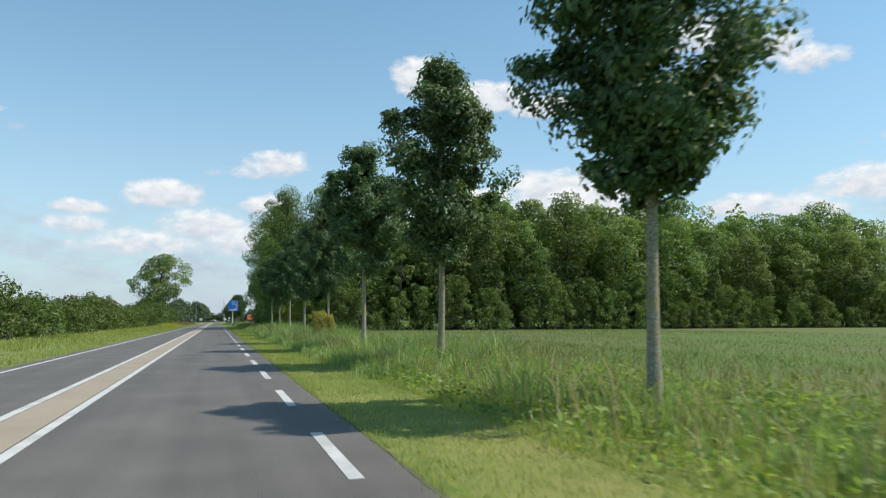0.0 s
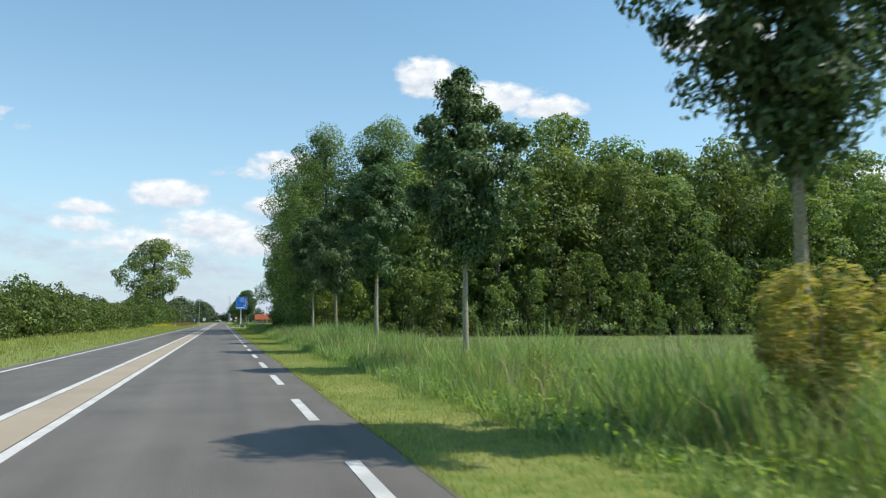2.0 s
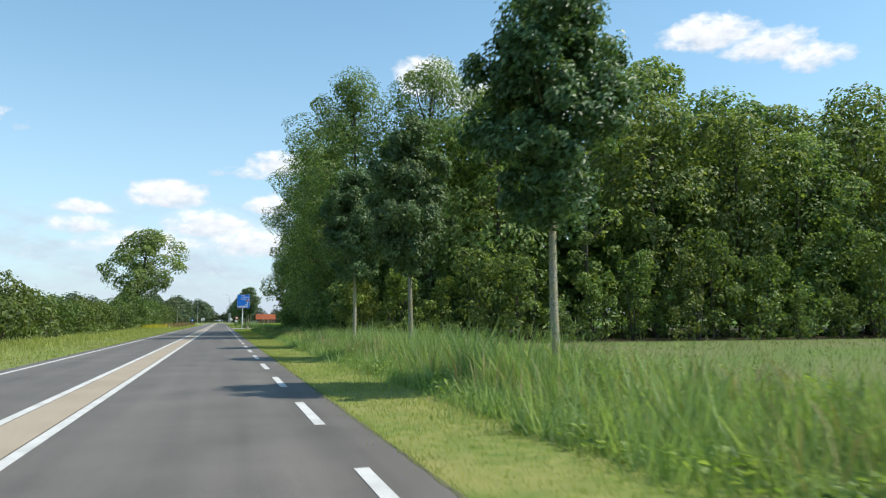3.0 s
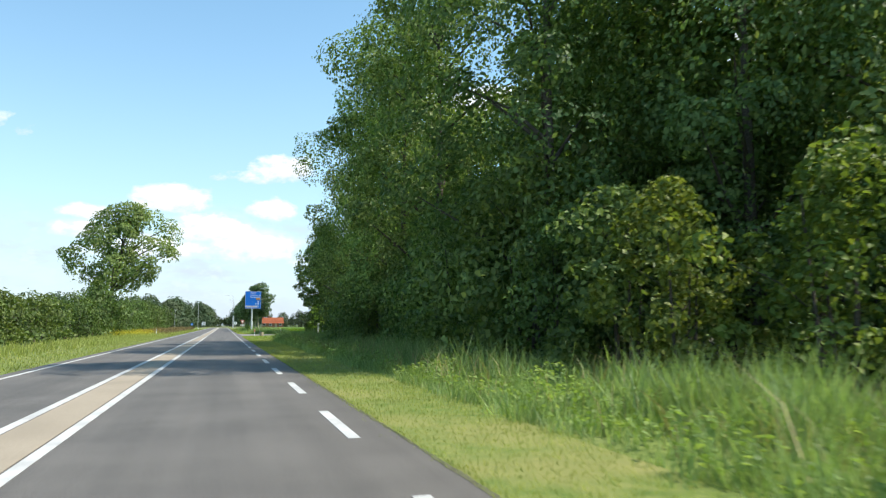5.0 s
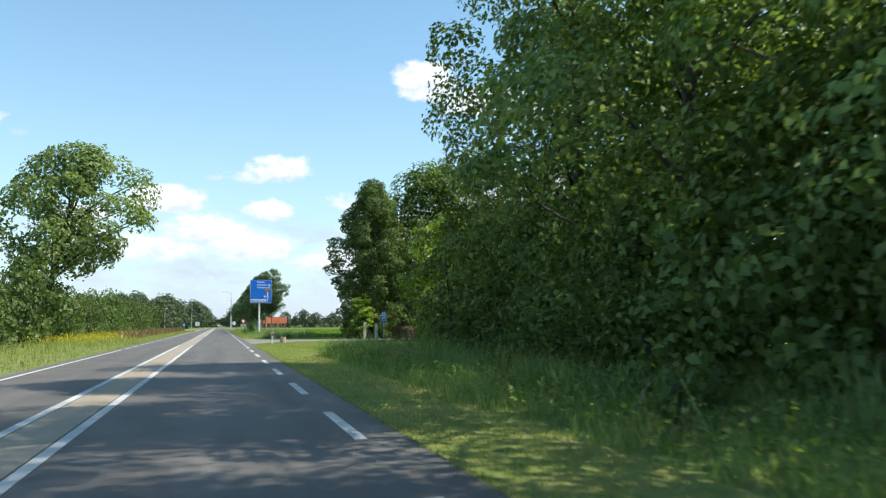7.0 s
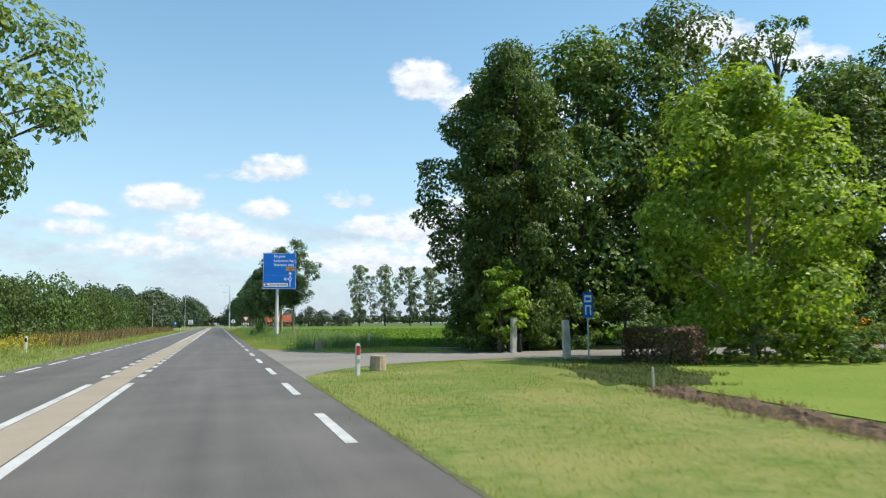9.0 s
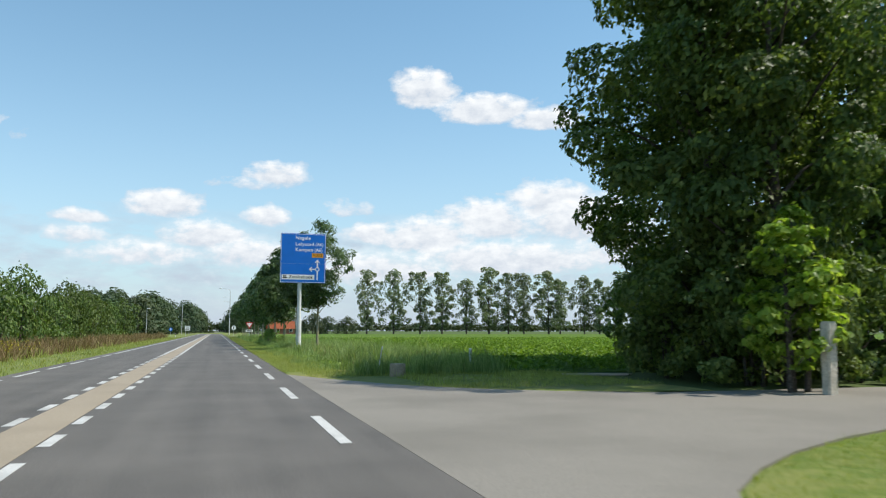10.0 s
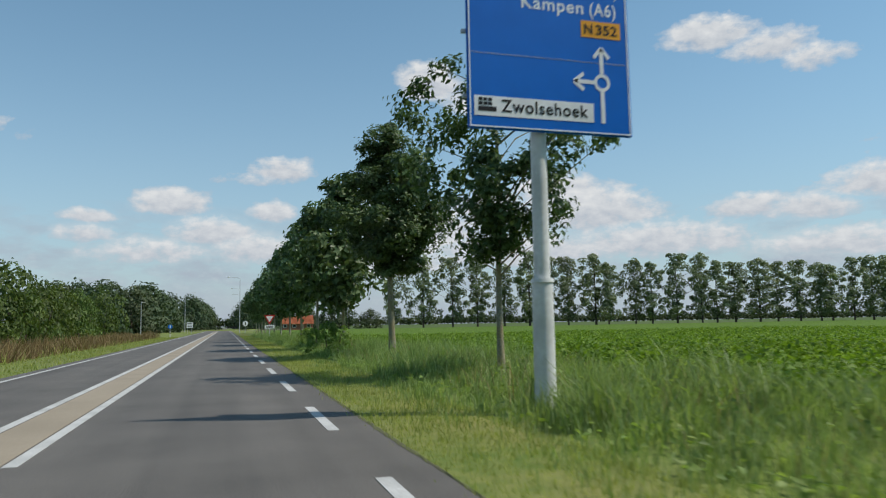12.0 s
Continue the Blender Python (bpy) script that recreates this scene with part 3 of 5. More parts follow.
def blades(name, seed, regions, material, label, category, curve=True, tuft=0.0, width=0.012):
    """Grass as one object. regions: (x0, x1, y0, y1, blades per square metre, low, high)."""
    rng = np.random.default_rng(seed)
    vs, fs, o = [], [], 0
    for x0, x1, y0, y1, dens, lo, hi in regions:
        n = int((x1 - x0) * (y1 - y0) * dens)
        p = np.stack([rng.uniform(x0, x1, n), rng.uniform(y0, y1, n)], axis=1)
        if tuft:
            cells = max(1, int(n / 22))
            cen = np.stack([rng.uniform(x0, x1, cells), rng.uniform(y0, y1, cells)], axis=1)
            ids = rng.integers(0, cells, n)
            p = np.where(rng.uniform(0, 1, (n, 1)) < tuft, cen[ids] + rng.normal(0, 0.14, (n, 2)), p)
            cell_h, cell_a = rng.uniform(0.4, 1.25, cells)[ids], rng.uniform(0, 2 * math.pi, cells)[ids]
        keep = ~on_side_road(p[:, 0], p[:, 1])
        p, n = p[keep], int(keep.sum())
        if tuft:
            cell_h, cell_a = cell_h[keep], cell_a[keep]
        wave = grass_patches(p[:, 0], p[:, 1], seed) if tuft > 0.6 else 0.72 + 0.28 * np.sin(p[:, 0] * 1.7 + 1.3 * np.sin(p[:, 1] * 0.45)) * np.sin(p[:, 1] * 0.62 + seed)
        hh = rng.uniform(lo, hi, n) * wave * (cell_h if tuft else 1.0)
        a = rng.uniform(0, 2 * math.pi, n)
        lean = rng.uniform(0.15, 0.85, n) * hh
        la = rng.uniform(0, 2 * math.pi, n) if not tuft else cell_a + rng.normal(0, 0.9, n)
        dx, dy = lean * np.cos(la), lean * np.sin(la)
        w = width * (0.6 + hh * 1.2) * rng.uniform(0.7, 1.5, n)
        wx, wy = w * np.cos(a), w * np.sin(a)
        z0 = np.full(n, -0.05)
        if curve:
            v = np.empty((n, 5, 3))
            v[:, 0] = np.stack([p[:, 0] - wx, p[:, 1] - wy, z0], 1)
            v[:, 1] = np.stack([p[:, 0] + wx, p[:, 1] + wy, z0], 1)
            v[:, 2] = np.stack([p[:, 0] + wx * 0.8 + dx * 0.3, p[:, 1] + wy * 0.8 + dy * 0.3, hh * 0.62], 1)
            v[:, 3] = np.stack([p[:, 0] - wx * 0.8 + dx * 0.3, p[:, 1] - wy * 0.8 + dy * 0.3, hh * 0.62], 1)
            v[:, 4] = np.stack([p[:, 0] + dx, p[:, 1] + dy, hh], 1)
            pat, m = np.array([[0, 1, 2], [0, 2, 3], [3, 2, 4]]), 5
        else:
            v = np.empty((n, 3, 3))
            v[:, 0] = np.stack([p[:, 0] - wx, p[:, 1] - wy, z0], 1)
            v[:, 1] = np.stack([p[:, 0] + wx, p[:, 1] + wy, z0], 1)
            v[:, 2] = np.stack([p[:, 0] + dx, p[:, 1] + dy, hh], 1)
            pat, m = np.array([[0, 1, 2]]), 3
        vs.append(v.reshape(-1, 3))
        fs.append((pat[None] + (np.arange(n) * m)[:, None, None]).reshape(-1, 3) + o)
        o += n * m
    ob = link_mesh(name, tri_mesh(name, np.concatenate(vs), np.concatenate(fs)), material)
    return tagged(ob, label, category, kind="stuff")


def leafy(name, seed, regions, leaf, material, label, category, rows=0.0):
    """Leafy plants as one object. regions: (x0, x1, y0, y1, leaves per square metre, low, high)."""
    rng = np.random.default_rng(seed)
    ps = []
    for x0, x1, y0, y1, dens, lo, hi in regions:
        n = int((x1 - x0) * (y1 - y0) * dens)
        x, y = rng.uniform(x0, x1, n), rng.uniform(y0, y1, n)
        if rows:
            y = np.round(y / rows) * rows + rng.normal(0, rows * 0.3, n)
        top = lo + (hi - lo) * (0.5 + 0.5 * np.sin(x * 2.3 + np.sin(y * 1.9)) * np.sin(y * 1.1 + 0.4 * x))
        ps.append(np.stack([x, y, np.maximum(0.03, top * rng.uniform(0.25, 1, n))], 1))
    p = np.concatenate(ps)
    v, f = leaf_arrays(rng, p, np.tile([[0, 0, 1.0]], (len(p), 1)), leaf, leaf * 0.6, 0.2, 0.7)
    ob = link_mesh(name, tri_mesh(name, v, f), material)
    return tagged(ob, label, category, kind="stuff")


def text_part(body, size, material, parent, loc, rot=(90, 0, 0), align="LEFT", name="lettering", spacing=1.0, width=1.0):
    cu = bpy.data.curves.new(name, "FONT")
    cu.body, cu.size, cu.extrude, cu.align_x, cu.offset = body, size, 0.002, align, size * 0.012
    cu.space_character = spacing
    tmp = bpy.data.objects.new(name, cu)
    scene.collection.objects.link(tmp)
    dg = bpy.context.evaluated_depsgraph_get()
    me = bpy.data.meshes.new_from_object(tmp.evaluated_get(dg))
    bpy.data.objects.remove(tmp)
    xs = [v.co.x for v in me.vertices]
    me.transform(Matrix.Diagonal((width / (max(xs) - min(xs)), 1, 1, 1)) @ Matrix.Translation((-min(xs), 0, 0)))
    ob = link_mesh(name, me, material, parent)
    ob.matrix_local = pose(*loc, *rot)
    return ob


# ---- the ground and the road ----
SIDE_NEAR, SIDE_FAR = 192.4, 198.2
g = bmesh.new()
bmesh.ops.create_grid(g, x_segments=60, y_segments=60, size=2600)
bmesh.ops.translate(g, vec=(0, 600, -0.06), verts=list(g.verts))
tagged(part("ground", g, M_FAR_FIELD), "flat open farmland reaching the horizon", "ground", kind="structure")
sheet("verge_right", [(2.0, -40), (9.6, -40), (9.6, 184.0), (60, 184), (60, 192), (9.6, 192), (9.6, 560), (2.0, 560)], -0.035, M_GROUND, "rough grass verge beside the road", "verge", 0.02)
sheet("verge_left", [(-5.9, -40), (-5.9, 560), (-26, 560), (-26, -40)], -0.035, M_GROUND, "rough grass verge beside the road", "verge", 0.02)
sheet("mown_strip_near", [(2.02, -40), (4.0, -40), (4.0, 158), (4.2, 165), (7.2, 172), (8.6, 181), (12, 184.5), (13, 192.3), (11, 192.25), (9.3, 192.1), (7.7, 191.5), (6.2, 190.75), (5.1, 190.0), (4.2, 189.2), (2.9, 187.3), (2.1, 185.6), (2.02, 183)], -0.018, M_LAWN, "mown grass along the road and round the junction", "lawn", 0.02)
sheet("mown_strip_far", [(2.02, 207.2), (2.9, 204.9), (4.5, 201.8), (6.0, 200.2), (7.4, 199.2), (11, 198.6), (11, 203), (4.6, 209), (3.7, 216), (3.7, 480), (2.02, 480)], -0.018, M_LAWN, "mown grass along the road beyond the junction", "lawn", 0.02)
sheet("garden_lawn", [(8.2, 163), (60, 163), (60, 191.5), (14, 191.5), (13, 187), (9.4, 181.5), (8.4, 172)], -0.012, M_TURF, "smooth bright green garden lawn behind the ditch", "lawn", 0.02)
sheet("field_near", [(9.6, -60), (420, -60), (420, 98.5), (9.6, 98.5)], -0.03, M_FIELD_A, "pale green field of young crop", "field", 0.02)
sheet("field_far", [(9.4, 206.5), (420, 206.5), (420, 470), (9.4, 470)], -0.03, M_FIELD_B, "bright green field of leafy beets", "field", 0.02)
sheet("wood_floor", [(9.6, 98.5), (132, 98.5), (132, 163), (9.6, 163)], -0.03, M_LITTER, "shaded leaf-strewn floor of the wood", "ground", 0.02)
sheet("road", [(-5.95, -40), (2.06, -40), (2.06, 490), (-5.95, 490)], 0.0, M_ASPHALT, "dark grey asphalt of a two-lane country road", "road", 0.05)
sheet("side_road", [(2.07, 184.6), (2.2, 185.7), (2.94, 187.4), (4.2, 189.3), (5.1, 190.1), (6.2, 190.85), (7.7, 191.6), (9.3, 192.2), (11, 192.35), (80, 192.4), (80, 197.4), (9.5, 198.2), (7.3, 199.2), (6.0, 200.1), (4.5, 201.7), (2.9, 204.9), (2.07, 207.1)],
      -0.002, M_SIDE_ROAD, "pale asphalt side road joining at a flared mouth", "road", 0.05)




def frayed_edge(name, x0, x1, y0, y1, seed):
    """A crumbling strip of earth and stray grass roots between asphalt and turf."""
    rg = np.random.default_rng(seed)
    bm = bmesh.new()
    prev = None
    for y in np.arange(y0, y1, 0.22):
        a = bm.verts.new((x0 + 0.012 + 0.02 * math.sin(y * 0.9) * math.sin(y * 0.23) + rg.normal(0, 0.008), y, 0.003))
        m = bm.verts.new(((x0 + x1) / 2 + 0.01, y, 0.008 + rg.uniform(0, 0.008)))
        b = bm.verts.new((x1 + rg.normal(0, 0.012), y, -0.012))
        if prev:
            bm.faces.new((prev[0], prev[1], m, a))
            bm.faces.new((prev[1], prev[2], b, m))
        prev = (a, m, b)
    bmesh.ops.recalc_face_normals(bm, faces=list(bm.faces))
    return tagged(part(name, bm, M_EDGE), "crumbling brown earth along the edge of the asphalt", "road edge", kind="structure")


frayed_edge("road_edge_near", 2.0, 2.085, -20, 184.4, 3)
frayed_edge("road_edge_far", 2.0, 2.085, 207.4, 330, 4)

# ---- road markings ----
def mark(name, x0, x1, y0, y1, material, label, parent=None):
    bm = bmesh.new()
    box(bm, x0, x1, y0, y1, 0.001, 0.0065)
    ob = part(name, bm, material, parent)
    return ob


edge_right = root("edge_line", (0, 0, 0), "broken white edge line painted on the asphalt", "road marking", kind="structure")
edge_left = root("edge_line", (0, 0, 0), "thin white edge line painted on the asphalt", "road marking", kind="structure")
src_dash = None
for k in range(-2, 80):
    y = 6.82 + 6 * k
    for par, xc in ((edge_right, 1.475),):
        if src_dash is None:
            src_dash = mark("dash", -0.075, 0.075, 0, 2.9, M_LINE, "", par).data
            ob = par.children[0]
        else:
            ob = new("dash", src_dash)
            ob.parent = par
        ob.location = (xc, y, 0)
mark("line", -5.57, -5.45, -40, 176, M_LINE, "", edge_left)
mark("line", -5.57, -5.45, 229.5, 480, M_LINE, "", edge_left)
src_dash = None
for k in range(12):
    if src_dash is None:
        ob = mark("dash", -0.06, 0.06, 0, 3.0, M_LINE, "", edge_left)
        src_dash = ob.data
    else:
        ob = new("dash", src_dash)
        ob.parent = edge_left
    ob.location = (-5.51, 177.3 + 4.35 * k, 0)
centre = root("centre_marking", (0, 0, 0), "double white centre line with a beige coated strip between", "road marking", kind="structure")
mark("coated_strip", -2.685, -2.01, -40, 452, M_STRIP, "", centre)
for x0, x1 in ((-1.98, -1.835), (-2.86, -2.715)):
    mark("solid_line", x0, x1, -40, 185.0, M_LINE, "", centre)
    mark("solid_line", x0, x1, 227.5, 452, M_LINE, "", centre)
src_dash = None
for x0 in (-1.98, -2.86):
    for k in range(19):
        y = 187.1 + 2.14 * k
        if src_dash is None:
            ob = mark("dash", 0, 0.145, 0, 1.02, M_LINE, "", centre)
            src_dash = ob.data
        else:
            ob = new("dash", src_dash)
            ob.parent = centre
        ob.location = (x0, y, 0)

# ---- trees along the road ----
ASH_SHAPE = [(0, 0.3), (0.12, 0.55), (0.25, 0.85), (0.4, 1.0), (0.6, 0.97), (0.75, 0.74), (0.88, 0.48), (1, 0.14)]
ash_kw = dict(material=M_ASH, bark=M_BARK, trunk_r=0.108, label="slender ash with dark green crown in a roadside row", category="tree", group="ash trees in a row beside the road", limbs=26, wide=0.55, fill=0.1, lobes=10)
near_ash = dict(height=9.7, base=3.3, radius=2.25, clumps=130, per=270, leaf=0.145, clump_r=0.25, **ash_kw)
ASH_B = [(0, 0.28), (0.12, 0.5), (0.28, 0.85), (0.42, 1.0), (0.62, 0.95), (0.76, 0.66), (0.9, 0.42), (1, 0.18)]
ash_a = grow("ash_tree", 11, (6.7, 10.0, 0), shape=ASH_SHAPE, **near_ash)
ash_b = grow("ash_tree", 12, (6.72, 21.4, 0), shape=ASH_B, **near_ash)
ash_c = grow("ash_tree", 13, (6.74, 33.9, 0), shape=[(0, 0.3), (0.1, 0.55), (0.25, 0.88), (0.45, 1.0), (0.7, 0.92), (0.85, 0.68), (1, 0.3)], **near_ash)
place(ash_b, [(6.78, 45.4, 0, 130, 0.8, 0.97)])
place(ash_a, [(6.75, 57.9, 0, 75, 0.82, 0.9), (6.8, 82.9, 0, 200, 0.9, 0.95)])
place(ash_c, [(6.8, 70.6, 0, 210, 0.93, 0.96), (6.8, 94.8, 0, 20, 0.95, 0.97)])
airy_ash = grow("ash_tree", 16, (6.85, 236.8, 0), height=9.3, base=2.9, radius=2.7, shape=[(0, 0.3), (0.15, 0.6), (0.35, 0.95), (0.55, 1.0), (0.75, 0.8), (0.9, 0.5), (1, 0.2)], clumps=84, per=125, leaf=0.18, clump_r=0.22, lop=0.2, **dict(ash_kw, trunk_r=0.088))
place(ash_a, [(6.7, 249.0, 0, 160, 1.3, 1.02)])
ash_d = grow("ash_tree", 14, (6.6, 261.2, 0), height=9.9, base=2.3, radius=3.3, shape=ASH_B, clumps=80, per=62, leaf=0.41, clump_r=0.28, **ash_kw)
ash_e = grow("ash_tree", 15, (6.6, 273.4, 0), height=10.1, base=2.3, radius=3.4, shape=ASH_SHAPE, clumps=80, per=62, leaf=0.41, clump_r=0.28, **ash_kw)
for k in range(9):
    place((ash_d, ash_e)[k % 2], [(6.6, 285.6 + 12.2 * k, 0, 77 * k, 1.0 + 0.05 * math.sin(k * 2.1), 1.0 + 0.04 * math.sin(k * 3.7))])

# ---- the wood ----
OAK = [(0, 0.45), (0.12, 0.8), (0.3, 1.0), (0.6, 0.95), (0.82, 0.7), (1, 0.25)]
SKIRT = [(0, 0.9), (0.15, 1.0), (0.35, 0.95), (0.6, 0.9), (0.82, 0.68), (1, 0.25)]
DOME = [(0, 0.5), (0.12, 0.78), (0.3, 0.95), (0.5, 1.0), (0.68, 0.95), (0.83, 0.78), (0.94, 0.5), (1, 0.25)]
wood_kw = dict(material=M_WOOD, bark=M_BARK_DARK, label="tall broadleaf tree of a dense dark green wood", category="tree", group="trees of the roadside wood", shell=True, wild=0.45)
wa = grow("wood_tree", 21, (10.6, 116.8, 0), height=22.4, base=0.8, radius=5.7, shape=[(0, 0.85), (0.15, 0.95), (0.4, 1.0), (0.62, 0.95), (0.8, 0.75), (0.93, 0.45), (1, 0.2)], clumps=72, per=470, leaf=0.19, trunk_r=0.24, clump_r=0.3, limbs=30, lop=0.12, **wood_kw)
wb = grow("wood_tree", 22, (10.4, 129.6, 0), height=22.0, base=1.6, radius=5.6, shape=DOME, clumps=72, per=470, leaf=0.19, trunk_r=0.24, clump_r=0.3, limbs=30, lop=0.14, **wood_kw)
wc = grow("wood_tree", 23, (20.6, 109.5, 0), height=20.2, base=0.8, radius=6.5, shape=[(0, 0.5), (0.15, 0.6), (0.35, 0.75), (0.55, 0.95), (0.7, 1.0), (0.83, 0.9), (0.93, 0.62), (1, 0.3)], clumps=58, per=210, leaf=0.36, trunk_r=0.27, clump_r=0.29, limbs=14, lop=0.14, **wood_kw)
wd = grow("wood_tree", 24, (33.0, 107.5, 0), height=19.2, base=1.2, radius=6.0, shape=[(0, 0.45), (0.2, 0.6), (0.4, 0.86), (0.58, 1.0), (0.76, 0.98), (0.88, 0.78), (0.95, 0.55), (1, 0.3)], clumps=50, per=210, leaf=0.36, trunk_r=0.27, clump_r=0.33, limbs=14, lop=0.18, **wood_kw)
thin = grow("wood_tree", 26, (26.0, 105.5, 0), height=17.2, base=4.0, radius=3.6, shape=DOME, clumps=30, per=90, leaf=0.3, trunk_r=0.16, clump_r=0.24, limbs=26, lop=0.2, **dict(wood_kw, label="thin-crowned young tree letting the sky through"))
inner = grow("wood_tree", 25, (34, 124, 0), height=18.0, base=3.0, radius=6.2, shape=DOME, clumps=34, per=60, leaf=0.9, trunk_r=0.25, clump_r=0.36, limbs=6, **wood_kw)
rng = np.random.default_rng(5)
for i, (x, y, s) in enumerate(((10.3, 137.0, 0.94), (10.3, 144.4, 0.97), (11.0, 151.4, 0.9), (15.0, 159.2, 0.76), (16.2, 113.6, 1.0))):
    place((wb, wa)[i % 2], [(x, y, 0, rng.uniform(0, 360), s, s * rng.uniform(0.94, 1.05))])
spots = [(40.2, 106.4, 0.92)]
x = 46.5
while x < 126:
    spots.append((x, 106.2 + rng.uniform(-1.6, 1.6), rng.uniform(0.8, 1.12)))
    x += rng.uniform(6.4, 10.0)
for y in (118.0, 124.0, 131.0, 139.0, 147.5, 155.0):
    spots.append((18.6 + rng.uniform(-1, 1), y, rng.uniform(0.86, 1.02)))
for x in np.arange(37, 126, 6.8):
    spots.append((x, 113.5 + rng.uniform(-1.5, 1.5), rng.uniform(1.06, 1.2)))
for x, y in ((22.5, 117.0), (27.5, 146), (28, 155), (36, 157), (44, 158), (21.5, 161.5)):
    spots.append((x, y, 0.88))
for i, (x, y, s) in enumerate(spots):
    place((wc, wd)[(i * 7 + 1) % 2], [(x, y, 0, rng.uniform(0, 360), s, s * rng.uniform(0.9, 1.06))])
for x in np.arange(40, 128, 8.5):
    for y in (122.5, 132.5):
        place(inner, [(x + rng.uniform(-2, 2), y + rng.uniform(-2, 2), 0, rng.uniform(0, 360), rng.uniform(0.9, 1.15), rng.uniform(1.1, 1.28))])
place(inner, [(24, 118, 0, 40, 0.8, 1.0), (30, 124, 0, 160, 0.95, 1.05), (23.5, 128, 0, 250, 0.9, 1.0), (30, 136, 0, 310, 0.95, 1.0), (16.5, 121, 0, 90, 0.7, 0.95)])

shrub_kw = dict(material=M_BUSH, bark=M_BARK_DARK, category="shrub", group="undergrowth along the wood's edge", stems=4, trunk_r=0.05, limbs=8, shell=True, wild=0.9, label="leafy shrub at the edge of the wood")
sa = grow("shrub", 31, (13.0, 107.6, 0), height=4.4, base=0.1, radius=2.2, shape=SKIRT, clumps=30, per=90, leaf=0.2, clump_r=0.27, lop=0.38, **shrub_kw)
sb = grow("shrub", 32, (16.8, 103.6, 0), height=6.4, base=0.2, radius=2.6, shape=[(0, 0.8), (0.2, 1.0), (0.45, 0.9), (0.6, 0.7), (0.8, 0.62), (1, 0.25)], clumps=32, per=90, leaf=0.22, clump_r=0.26, lop=0.38, **shrub_kw)
place(sb, [(17.5, 110.5, 0, 20, 1.2, 1.0), (21.5, 106.0, 0, 140, 1.2, 1.05), (25.0, 110.0, 0, 260, 1.3, 1.1), (29.5, 107.0, 0, 80, 1.2, 1.0)])
x = 19.0
while x < 122:
    big = rng.uniform(0.55, 1.45)
    place((sa, sb)[int(rng.integers(0, 2))], [(x, 101.4 + rng.uniform(-0.9, 1.2), 0, rng.uniform(0, 360), big * rng.uniform(0.9, 1.1), big)])
    x += rng.uniform(1.5, 4.2)
sc = grow("shrub", 33, (9.8, 110.6, 0), height=5.0, base=0.05, radius=2.4, shape=SKIRT, clumps=26, per=170, leaf=0.18, clump_r=0.34, lop=0.2, **shrub_kw)
y = 113.0
while y < 162:
    big = rng.uniform(0.75, 1.25)
    place(sc, [((9.3 if y < 150 else 10.0) + rng.uniform(-0.5, 0.5), y, 0, rng.uniform(0, 360), big, big * rng.uniform(0.85, 1.3))])
    y += rng.uniform(2.2, 4.0)
for i, y in enumerate(np.arange(113.5, 160, 9.0)):
    place((sa, sb)[i % 2], [(14.2 + rng.uniform(-0.8, 0.8), y, 0, rng.uniform(0, 360), rng.uniform(1.1, 1.3), rng.uniform(0.9, 1.3))])
place(sc, [(11.4, 164.0, 0, 40, 1.0, 1.0), (13.2, 165.6, 0, 170, 1.0, 0.95), (11.0, 166.7, 0, 280, 0.66, 0.72)])
glow = grow("shrub", 34, (11.6, 105.6, 0), height=5.2, base=0.1, radius=2.3, shape=SKIRT, clumps=30, per=110, leaf=0.19, clump_r=0.26, lop=0.38, **dict(shrub_kw, material=M_HAZEL, label="yellow-green hazel shrub at the wood's corner"))
place(glow, [(14.4, 104.0, 0, 70, 0.8, 0.85), (9.6, 108.0, 0, 200, 0.8, 0.9)])

# ---- the junction ----
alder_kw = dict(material=M_ALDER, bark=M_BARK_DARK, label="broad dark green alder beside the side road", category="tree", group="alders beside the side road", shell=True, wild=0.45)
aa = grow("alder_tree", 41, (13.9, 202.3, 0), height=15.2, base=0.9, radius=4.2, flat=0.62, shape=[(0, 0.6), (0.15, 0.92), (0.3, 0.95), (0.42, 0.88), (0.6, 1.02), (0.8, 0.8), (0.93, 0.5), (1, 0.25)], lop=0.12, lean=0.0, clumps=90, per=330, leaf=0.2, trunk_r=0.22, clump_r=0.27, limbs=40, **alder_kw)
ab = grow("alder_tree", 42, (19.8, 204.0, 0), height=18.2, base=1.4, radius=5.8, shape=DOME, clumps=80, per=190, leaf=0.3, lop=0.15, trunk_r=0.22, clump_r=0.27, limbs=40, **alder_kw)
place(aa, [(16.3, 207.5, 0, 300, 0.85, 0.95), (14.1, 199.8, 0, 140, 0.78, 1.03)])
place(ab, [(26, 203.2, 0, 200, 0.95, 1.12), (39, 203.5, 0, 80, 1.0, 1.0), (23, 208, 0, 30, 0.9, 1.08), (36, 208, 0, 130, 0.9, 0.9)])
airy_alder = grow("alder_tree", 43, (33.6, 203.4, 0), height=21.0, base=5.0, radius=4.0, shape=DOME, clumps=40, per=80, leaf=0.28, trunk_r=0.2, clump_r=0.2, limbs=40, lop=0.25, **dict(alder_kw, label="tall thin-crowned alder standing over the others"))
place(airy_alder, [(29.0, 205.0, 0, 70, 0.9, 0.92)])
place(ab, [(46, 204, 0, 30, 1.1, 1.2), (53, 204, 0, 250, 1.1, 1.24), (29.5, 208, 0, 60, 0.9, 0.86), (43, 208.5, 0, 290, 1.05, 1.1)])
